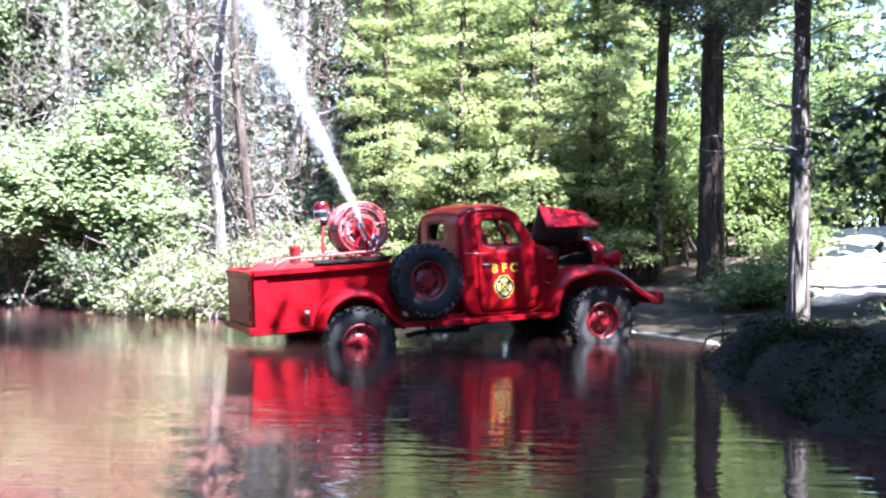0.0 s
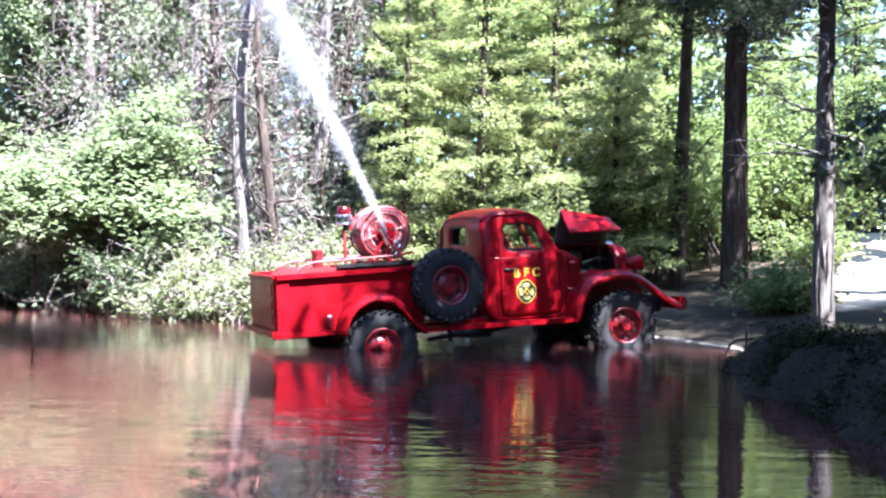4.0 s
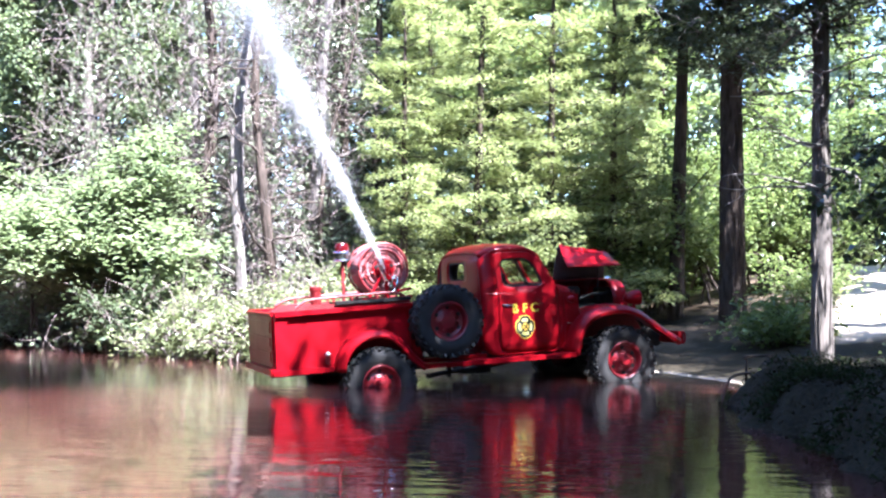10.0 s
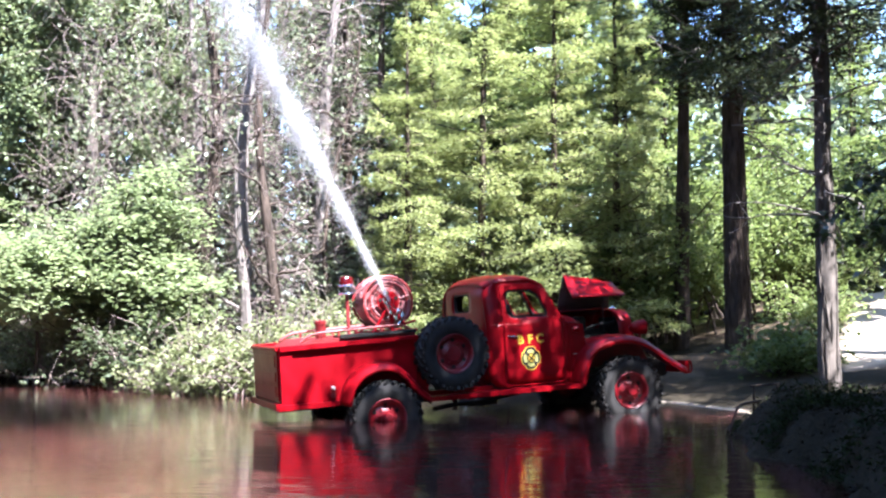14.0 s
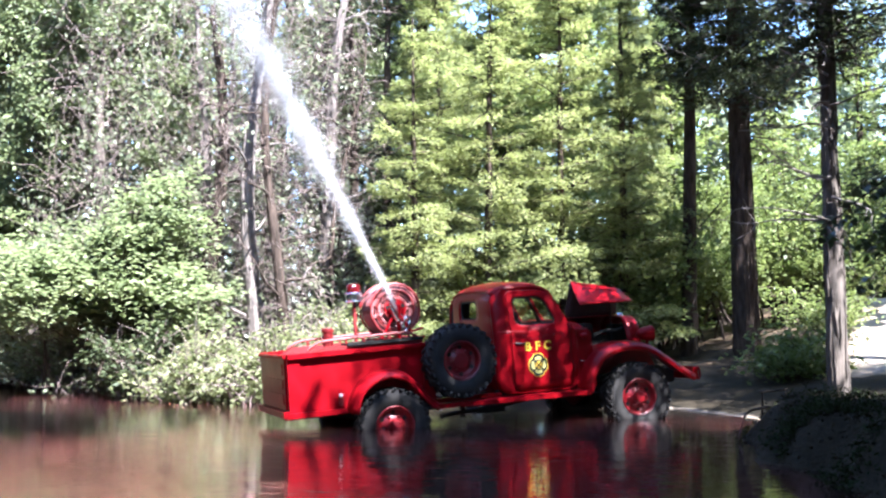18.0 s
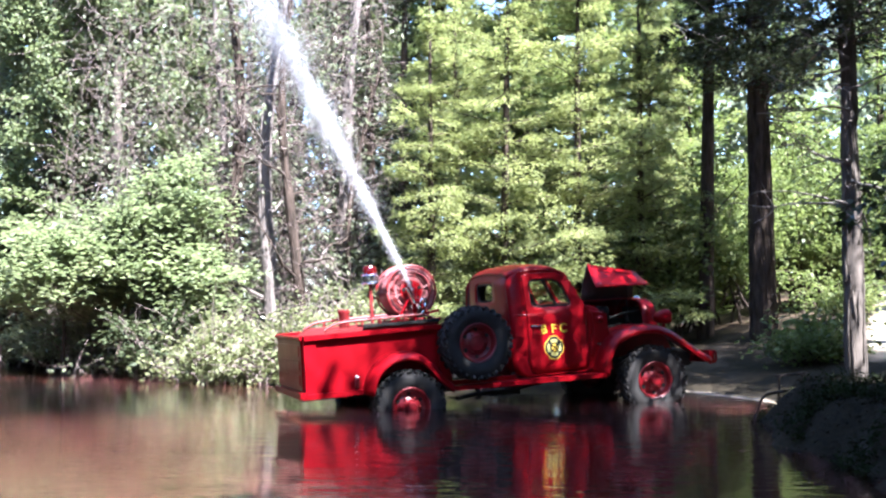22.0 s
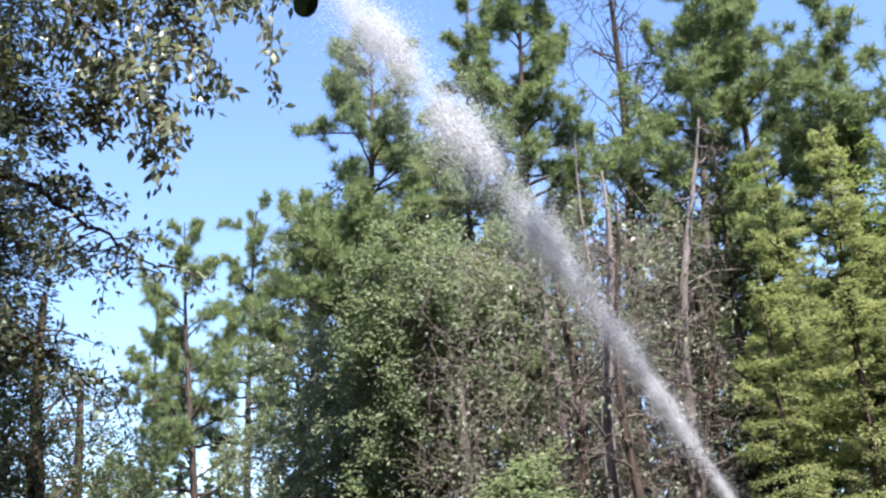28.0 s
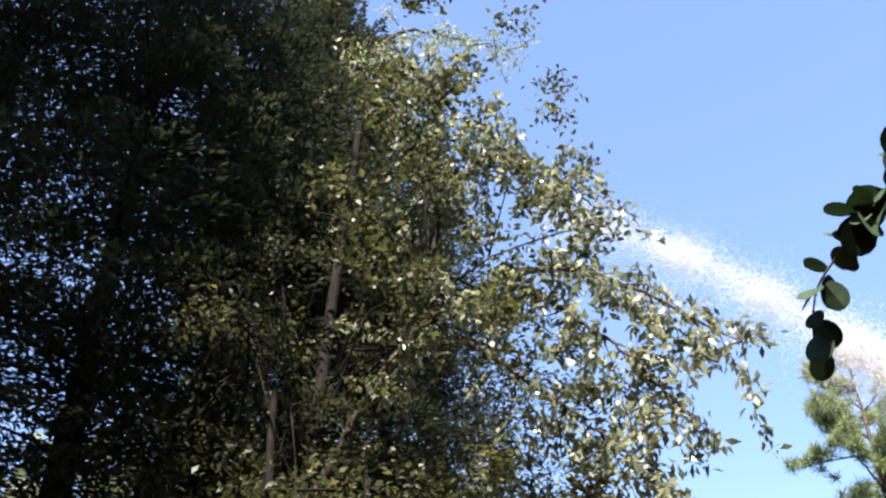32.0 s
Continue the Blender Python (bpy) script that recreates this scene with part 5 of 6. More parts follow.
def shaggy(meshes, h, r0, mat, sides=8):
    """Adds long loose strips of bark to a trunk's lower h metres."""
    rng = np.random.default_rng(int(r0 * 1000))
    g = Geo()
    co = np.empty(len(meshes[0].vertices) * 3, np.float32)
    meshes[0].vertices.foreach_get("co", co)
    ring = co.reshape(-1, sides, 3)
    mid = ring.mean(1)
    rad = np.linalg.norm(ring - mid[:, None], axis=2).mean(1)
    for k in range(int(150 * r0 / 0.1)):
        z0, a = rng.uniform(0, h), rng.random() * 6.283
        n = 5
        z = np.linspace(z0, z0 + rng.uniform(0.25, 0.9), n)
        r = np.interp(z, mid[:, 2], rad) * 1.0 + 0.004
        x, y = np.interp(z, mid[:, 2], mid[:, 0]), np.interp(z, mid[:, 2], mid[:, 1])
        b = a + rng.normal(0, 0.06, n).cumsum()
        g.tube(np.stack([x + r * np.cos(b), y + r * np.sin(b), z], 1), np.array([0.004, 1, 1.1, 0.9, 0.3]) * rng.uniform(0.008, 0.016), 4)
    return (*meshes, g.mesh("loose_bark", mat))


# bushes on the far bank
for az, d, (rx, ry, h, cl, seed), lab in (
        (19.2, 20.2, (2.5, 2.2, 3.9, 520, 1), "sunlit bush with large light green leaves over the water"),
        (23.8, 25.6, (2.95, 2.4, 4.9, 500, 2), "tall pale green bush on the creek bank"),
        (28.0, 34.2, (3.3, 2.2, 5.0, 460, 3), "light green bush on the creek bank")):
    ms = bush_meshes(seed, rx, ry, h, int(cl * 0.95), 52, 0.14, L_BUSH, M_BARK, lift=0.2, spread=0.2, flat=0.72, low=0.27)
    grove("bush", polar(az, d), lab, "bush", ms, group="bushes on the bank")
for az, d, (rx, ry, h, cl, seed), lab in (
        (14.6, 17.7, (1.0, 0.8, 1.75, 230, 11), "low green shrub hanging over the waterline"),
        (11.0, 17.1, (1.25, 0.8, 2.0, 260, 12), "low green shrub behind the truck's tail"),
        (7.6, 18.6, (1.2, 0.9, 1.9, 230, 13), "low light green shrub behind the truck"),
        (17.6, 18.9, (1.0, 0.8, 1.5, 120, 14), "small shrub with twiggy stems by the water"),
        (21.0, 21.5, (1.4, 0.9, 1.7, 130, 15), "small dark shrub at the water's edge"),
        (25.0, 26.9, (1.8, 1.1, 1.7, 200, 16), "small shrub at the water's edge"),
        (31.0, 35.0, (2.2, 1.2, 2.2, 200, 17), "small shrub on a sandy bank"),
        (22.6, 23.3, (1.3, 0.7, 1.3, 170, 18), "low green shrub at the water's edge"), (23.9, 25.1, (1.4, 0.7, 1.2, 170, 19), "low green shrub at the water's edge"),
        (26.2, 28.2, (1.5, 0.8, 1.3, 170, 20), "low green shrub at the water's edge"), (27.5, 29.8, (1.5, 0.8, 1.2, 170, 10), "low green shrub at the water's edge")):
    if seed in (11, 12, 13):
        ms = bush_meshes(seed, rx, ry, h, cl, 15, 0.092, L_EDGE, M_TWIG, 40, spread=0.17, flat=0.45, low=0.52, lift=-0.3, twigs=260)
    else:
        ms = bush_meshes(seed, rx, ry, h, cl, 30, 0.095, L_DIM if seed == 14 else L_SHRUB, M_TWIG if seed in (14, 15) else M_BARK, 26, spread=0.18, flat=0.6, low=0.36, lift=-0.1, twigs=120 if seed in (14, 15) else 0)
    grove("shrub", polar(az, d), lab, "shrub", ms, group="shrubs at the waterline")
# bushes and bare brush farther along the creek
for az, d, (rx, ry, h, cl, seed) in (
        (28.6, 36.5, (2.5, 1.8, 3.9, 170, 81)), (31.0, 36.5, (2.5, 1.8, 4.5, 190, 82)), (33.4, 37.0, (2.6, 1.8, 4.4, 190, 83)), (36.4, 41.0, (2.8, 2.0, 4.6, 190, 84)), (39.0, 46.0, (3.0, 2.0, 4.5, 190, 85)), (25.8, 29.0, (2.0, 1.5, 4.6, 180, 86))):
    ms = bush_meshes(seed, rx, ry, h, cl, 26, 0.17, L_BUSH, M_BARK, spread=0.3, low=0.4)
    grove("bush", polar(az, d), "grey-green bush farther along the creek", "bush", ms, group="bushes along the creek")
for az, d, h, seed in ((28.8, 32.6, 3.8, 87), (30.6, 35.4, 4.8, 88), (32.6, 40.0, 4.5, 89), (26.6, 29.8, 3.4, 90)):
    ms = dead_meshes(seed, h, 0.05, 34, 1.6, 9, (0.2, 0), 0.05, M_DEAD, up=0.6, crown=0.5)
    grove("dead_shrub", polar(az, d), "bare grey-brown dead shrub with fine twigs", "dead shrub", ms, group="dead shrubs along the creek")
# undergrowth behind the truck and the ramp
for az, d, (rx, ry, h, cl, seed) in (
        (4.5, 20.5, (1.8, 1.3, 2.6, 260, 21)), (0.5, 20.0, (1.8, 1.3, 2.6, 260, 22)), (-4.0, 20.0, (1.8, 1.3, 2.7, 260, 23)), (-8.0, 20.4, (1.9, 1.3, 3.0, 280, 24)),
        (-11.5, 21.5, (1.9, 1.3, 3.4, 280, 25)), (-16.2, 23.0, (2.0, 1.4, 3.4, 280, 26)), (-13.5, 26.0, (2.4, 1.8, 5.2, 330, 27)), (-18.5, 27.0, (2.4, 1.8, 4.6, 320, 28)), (-22.5, 30.0, (2.6, 2.0, 4.2, 300, 29)),
        (-16.4, 16.8, (0.42, 0.42, 0.6, 60, 30))):
    ms = bush_meshes(seed, rx, ry, h, cl, 29, 0.106, L_UNDER if seed > 22 else L_SHRUB, M_BARK, spread=0.26, low=0.46)
    grove("undergrowth_bush", polar(az, d), "leafy green undergrowth bush at the forest edge", "bush", ms, group="forest edge undergrowth")
# young cedars, sunlit
for az, d, h, r, seed in ((3.2, 18.6, 6.4, 1.5, 31), (-0.6, 18.9, 9.2, 2.1, 32), (-4.6, 19.2, 8.0, 1.9, 33), (-8.0, 19.9, 8.2, 1.8, 34), (1.6, 21.5, 9.5, 1.7, 35), (-8.8, 23.0, 9.5, 1.6, 36)):
    ms = spray_meshes(seed, h, r, L_CEDAR, M_BARK, 0.05, 0.26, 0.075, 7.0)
    grove("cedar", polar(az, d), "young yellow-green cedar with flat layered sprays", "conifer tree", ms, group="young cedars")
for az, d, h, r, seed in ((-1.8, 25.0, 11.5, 2.6, 44), (3.2, 25.5, 11.0, 2.6, 45), (-6.2, 25.2, 12.0, 2.6, 46), (-10.8, 26.0, 7.2, 2.4, 47), (-15.5, 29.0, 7.6, 2.8, 48), (-20.0, 31.0, 8.0, 3.0, 49)):
    ms = spray_meshes(seed, h, r, L_UNDER, M_BARK, 0.03, 0.34, 0.17, 1.9)
    grove("cedar", polar(az, d), "green cedar deeper in the woods", "conifer tree", ms, group="cedars in the woods")
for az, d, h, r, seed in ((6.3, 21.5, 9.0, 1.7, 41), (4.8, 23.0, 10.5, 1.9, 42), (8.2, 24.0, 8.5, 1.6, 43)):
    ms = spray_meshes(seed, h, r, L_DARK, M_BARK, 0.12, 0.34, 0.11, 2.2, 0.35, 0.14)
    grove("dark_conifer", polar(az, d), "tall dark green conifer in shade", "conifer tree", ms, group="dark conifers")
# dead trees
for az, d, h, r0, b, reach, lean, seed, pale in (
        (10.7, 19.6, 8.5, 0.10, 26, 1.5, (-0.1, 0), 51, 0), (12.0, 20.3, 9.5, 0.17, 22, 1.6, (0.2, 0), 52, 1), (13.2, 21.4, 9.0, 0.10, 24, 1.5, (-0.2, 0), 53, 1),
        (14.2, 20.8, 8.0, 0.19, 26, 1.6, (0.1, 0), 54, 0), (15.2, 22.5, 9.0, 0.12, 24, 1.5, (0.3, 0), 55, 1), (16.9, 23.0, 8.5, 0.06, 20, 1.2, (0, 0), 56, 1),
        (9.2, 21.0, 10.5, 0.15, 40, 2.0, (1.3, 0), 57, 1), (8.0, 20.2, 6.5, 0.06, 34, 1.8, (0.6, 0), 58, 0), (18.2, 24.0, 9.5, 0.07, 22, 1.3, (-0.2, 0), 59, 1),
        (10.9, 28.5, 21.0, 0.24, 120, 3.3, (0.9, 0), 60, 0), (12.9, 24.5, 12.0, 0.07, 20, 1.4, (0.4, 0), 61, 1), (20.5, 24.5, 10.0, 0.08, 18, 1.3, (0.2, 0), 62, 1)):
    ms = dead_meshes(seed, h, r0, b, reach, 7, lean, 0.12, M_DEAD if pale else M_BARK, up=0.9 if seed == 60 else 0.35, crown=0.55 if seed == 60 else 0.0, fine=M_BARK if seed == 60 else None, gauge=2.0 if seed == 60 else 1.0)
    if r0 > 0.09:
        ms = shaggy(ms, 8, r0 * 0.7, M_DEAD if pale else M_BARK, 9)
    grove("dead_tree", polar(az, d), "bare grey dead tree with fine twigs", "dead tree", ms, group="dead trees on the bank")
def make_thicket():
    """Tangled twigs, vines and small pale leaves between the dead trees."""
    rng = np.random.default_rng(65)
    thin, pts = Geo(), []
    for k in range(5200):
        x, y = polar(7.0 + 15.0 * rng.random() ** 1.5, rng.uniform(20.0, 25.0))
        z = ground_z(x, y) + 8.5 * rng.random() ** 1.5
        e = limb(rng, (x, y, z), (rng.normal(0, 0.6), rng.normal(0, 0.5), rng.normal(0.1, 0.9)), rng.uniform(0.5, 1.8), 5, 0.28, 0.4)
        thin.tube(e, np.linspace(0.0065, 0.0025, 6), 3)
        if rng.random() < 0.22:
            pts.append(clumps(rng, e[1:], 4, 0.12, 1.0))
    ob = tagged(new("thicket"), "tangle of dry twigs and pale leaves between dead trees", "thicket", kind="stuff")
    under(ob, "twig_haze", thin.mesh("twig_haze", M_TWIG))
    v, f = leaves(rng, np.concatenate(pts), 0.11, 0.5, 0.35, 0.3)
    under(ob, "leaves", quads_mesh("leaves", v, f, L_TREE))


make_thicket()
# tall pines and broadleaf trees behind
for az, d, h, z0, r, r0, seed, lean in (
        (15.2, 26.0, 18.2, 11.0, 2.1, 0.22, 71, (0.4, 0)), (18.6, 28.5, 18.5, 8.0, 2.3, 0.2, 72, (0.3, 0)), (24.3, 26.5, 17.0, 9.0, 2.6, 0.2, 73, (-0.4, 0)), (8.3, 26.0, 17.5, 8.0, 2.6, 0.2, 74, (1.3, 0)),
        (4.2, 27.0, 17.5, 6.0, 3.0, 0.2, 75, (0.6, 0)), (33.6, 42.0, 17.5, 6.0, 2.6, 0.2, 76, (-0.8, 0)), (31.4, 44.0, 18.5, 8.0, 2.6, 0.2, 77, (0.4, 0)), (35.6, 48.0, 15.0, 5.0, 2.4, 0.2, 78, (-0.5, 0)),
        (-2.0, 27.0, 15.5, 5.0, 2.6, 0.2, 79, (0, 0)), (-7.5, 28.0, 16.0, 6.0, 2.6, 0.2, 80, (0, 0)), (28.6, 36.0, 15.5, 6.0, 2.4, 0.2, 81, (0, 0))):
    ms = pine_meshes(seed, h, r0, z0 - (2.2 if seed < 76 else 0), r, L_PINE, M_BARKP if seed in (72, 74) else M_BARK, limbs=58 if seed < 76 else 38, lean=lean)
    grove("pine", polar(az, d), "tall pine with crooked limbs and needle tufts", "pine tree", ms, group="tall pines")
for az, d, h, z0, rx, cl, seed in ((25.6, 28.3, 13.0, 1.8, 2.7, 440, 91), (21.6, 25.5, 10.2, 2.0, 2.0, 330, 92), (28.6, 32.3, 10.8, 1.2, 2.35, 340, 93), (17.0, 27.5, 9.5, 2, 1.9, 260, 94), (19.6, 23.0, 9.6, 3.4, 1.6, 260, 95), (16.4, 23.6, 9.8, 4.4, 1.2, 150, 96), (22.8, 24.2, 10.6, 4, 1.5, 230, 97)):
    ms = broad_meshes(seed, h, 0.13, rx, z0, cl, 62, 0.11, L_TREE if seed < 95 else L_BUSH, M_BARKP, spread=0.155, gaps=0.40)
    grove("broadleaf_tree", polar(az, d), "grey-green broadleaf tree in full leaf", "tree", ms, group="broadleaf trees on the bank")

# the three big trunks by the ramp
def snags(meshes, seed, z0, z1, n, reach):
    """Adds bare pale dead boughs to a conifer's lower trunk."""
    rng = np.random.default_rng(seed)
    g = Geo()
    for k in range(n):
        a, z = rng.random() * 6.283, rng.uniform(z0, z1)
        p = limb(rng, (0, 0, z), (math.cos(a), math.sin(a), rng.normal(0.05, 0.25)), reach * rng.uniform(0.5, 1.1), 7, 0.18, 0.2)
        g.tube(p, np.linspace(0.018, 0.005, 8), 5)
        for m in range(3):
            e = limb(rng, p[rng.integers(3, 8)], unit(p[-1] - p[0]) + rng.normal(0, 0.6, 3), reach * rng.uniform(0.15, 0.4), 4, 0.3, 0.1)
            g.tube(e, np.linspace(0.008, 0.003, 5), 4)
    return (*meshes, g.mesh("dead_branchwork", M_DEAD, True))


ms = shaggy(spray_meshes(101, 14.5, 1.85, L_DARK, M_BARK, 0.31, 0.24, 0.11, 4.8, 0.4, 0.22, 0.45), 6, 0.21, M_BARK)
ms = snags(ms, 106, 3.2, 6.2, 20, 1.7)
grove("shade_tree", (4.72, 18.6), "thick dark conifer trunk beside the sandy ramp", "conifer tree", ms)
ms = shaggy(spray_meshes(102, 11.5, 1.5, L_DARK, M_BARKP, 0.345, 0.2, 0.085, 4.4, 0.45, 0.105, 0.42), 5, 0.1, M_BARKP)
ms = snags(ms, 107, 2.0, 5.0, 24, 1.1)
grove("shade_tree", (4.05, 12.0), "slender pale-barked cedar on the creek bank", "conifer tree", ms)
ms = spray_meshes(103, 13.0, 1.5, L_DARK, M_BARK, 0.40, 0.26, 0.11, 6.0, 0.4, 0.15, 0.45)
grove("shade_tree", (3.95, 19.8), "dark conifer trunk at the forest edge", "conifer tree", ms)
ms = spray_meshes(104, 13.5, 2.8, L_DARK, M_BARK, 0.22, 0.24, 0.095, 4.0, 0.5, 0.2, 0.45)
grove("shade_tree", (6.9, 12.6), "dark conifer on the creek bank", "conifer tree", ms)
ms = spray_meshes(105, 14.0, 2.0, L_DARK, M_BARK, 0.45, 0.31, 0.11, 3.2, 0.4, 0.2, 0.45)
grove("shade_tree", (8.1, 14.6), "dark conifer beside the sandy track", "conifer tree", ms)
# low plants along the sandy track
for x, y, r, h, cl, seed in ((6.4, 19.4, 0.8, 0.9, 60, 31), (9.6, 17.6, 0.8, 1.1, 70, 32), (10.4, 19.8, 1.1, 1.7, 90, 33), (11.8, 23.5, 1.6, 2.6, 130, 34), (7.6, 22.5, 1.2, 1.6, 90, 35), (5.3, 16.3, 0.35, 0.4, 40, 36), (9.0, 26.5, 1.5, 2.4, 120, 37), (7.35, 16.6, 0.16, 0.3, 14, 38)):
    ms = bush_meshes(seed, r, r, h, cl, 34, 0.085, L_UNDER if seed < 38 else L_DIM, M_BARK, 10, spread=0.6 * r / 2.4 + 0.05, low=0.4)
    grove("low_shrub", (x, y), "low green shrub beside the sandy track", "shrub", ms, group="shrubs by the track")
# bank trees beside the water, out of view, set to shade truck and creek
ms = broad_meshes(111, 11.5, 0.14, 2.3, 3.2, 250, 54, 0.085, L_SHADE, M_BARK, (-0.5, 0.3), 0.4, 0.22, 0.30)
bank = grove("bank_tree", (4.95, 8.1), "unseen broadleaf tree on the bank that dapples the truck", "tree", ms)
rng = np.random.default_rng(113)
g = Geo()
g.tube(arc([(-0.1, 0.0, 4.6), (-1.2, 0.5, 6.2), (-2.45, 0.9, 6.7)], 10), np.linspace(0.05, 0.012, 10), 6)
under(bank, "shading_bough", g.mesh("shading_bough", M_BARK, True))
# leaf clumps added along the sun's path to shade chosen parts of the truck
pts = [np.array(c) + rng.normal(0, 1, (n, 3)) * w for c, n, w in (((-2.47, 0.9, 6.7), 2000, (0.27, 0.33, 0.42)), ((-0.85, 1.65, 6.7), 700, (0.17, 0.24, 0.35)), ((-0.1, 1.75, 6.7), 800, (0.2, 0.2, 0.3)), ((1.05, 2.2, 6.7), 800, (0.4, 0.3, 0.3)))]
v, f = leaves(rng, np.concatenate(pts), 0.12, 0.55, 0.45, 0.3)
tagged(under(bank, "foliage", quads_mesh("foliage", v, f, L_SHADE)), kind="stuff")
# out of view; oversized leaves keep the shade on the creek solid
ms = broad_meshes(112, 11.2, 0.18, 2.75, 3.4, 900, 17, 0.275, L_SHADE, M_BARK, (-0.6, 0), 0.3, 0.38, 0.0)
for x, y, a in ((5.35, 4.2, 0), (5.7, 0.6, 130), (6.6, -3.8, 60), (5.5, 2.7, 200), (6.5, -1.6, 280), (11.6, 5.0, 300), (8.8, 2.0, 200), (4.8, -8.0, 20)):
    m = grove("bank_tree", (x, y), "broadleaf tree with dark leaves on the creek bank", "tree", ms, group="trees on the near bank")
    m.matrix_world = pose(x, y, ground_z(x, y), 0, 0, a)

# added out of view: a crown pushed sideways only to shade the far water
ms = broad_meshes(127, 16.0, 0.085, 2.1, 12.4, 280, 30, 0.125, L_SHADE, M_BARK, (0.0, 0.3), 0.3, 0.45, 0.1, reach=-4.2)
grove("tall_shade_tree", (5.1, 4.7), "unseen tall tree added to shade the far water", "tree", ms)

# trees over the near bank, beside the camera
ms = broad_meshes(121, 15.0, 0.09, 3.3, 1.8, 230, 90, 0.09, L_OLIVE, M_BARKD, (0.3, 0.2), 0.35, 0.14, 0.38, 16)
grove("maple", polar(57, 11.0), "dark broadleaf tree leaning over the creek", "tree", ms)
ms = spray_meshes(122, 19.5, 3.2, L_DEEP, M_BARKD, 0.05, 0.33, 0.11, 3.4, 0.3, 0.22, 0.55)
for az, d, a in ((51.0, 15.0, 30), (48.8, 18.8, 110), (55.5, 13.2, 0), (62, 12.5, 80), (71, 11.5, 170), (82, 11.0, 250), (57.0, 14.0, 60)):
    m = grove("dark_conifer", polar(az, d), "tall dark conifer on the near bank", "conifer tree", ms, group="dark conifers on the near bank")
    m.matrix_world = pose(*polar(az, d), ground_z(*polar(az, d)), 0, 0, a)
ms = broad_meshes(123, 11.0, 0.2, 2.4, 0.8, 420, 36, 0.10, L_DIM, M_BARK, (0.2, 0), 0.3, 0.16, 0.36)
for az, d, a in ((41.5, 25.0, 200), (40.0, 33.0, 300), (48.0, 22.0, 50)):
    m = grove("broadleaf_tree", polar(az, d), "grey-green broadleaf tree on the near bank", "tree", ms, group="broadleaf trees on the near bank")
    m.matrix_world = pose(*polar(az, d), ground_z(*polar(az, d)), 0, 0, a)
# added behind the view to block the sun from the near-bank trees
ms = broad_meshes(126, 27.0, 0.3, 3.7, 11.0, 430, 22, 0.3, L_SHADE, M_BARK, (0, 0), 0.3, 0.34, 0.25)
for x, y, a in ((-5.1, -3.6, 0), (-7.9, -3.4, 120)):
    m = grove("tall_shade_tree", (x, y), "unseen tall tree added to keep sun off the near bank", "tree", ms, group="tall trees on the near bank")
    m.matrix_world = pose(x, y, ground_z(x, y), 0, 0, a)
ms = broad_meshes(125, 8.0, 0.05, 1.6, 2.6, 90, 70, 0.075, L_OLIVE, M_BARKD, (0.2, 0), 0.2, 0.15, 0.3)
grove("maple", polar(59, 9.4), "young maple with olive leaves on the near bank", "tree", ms)


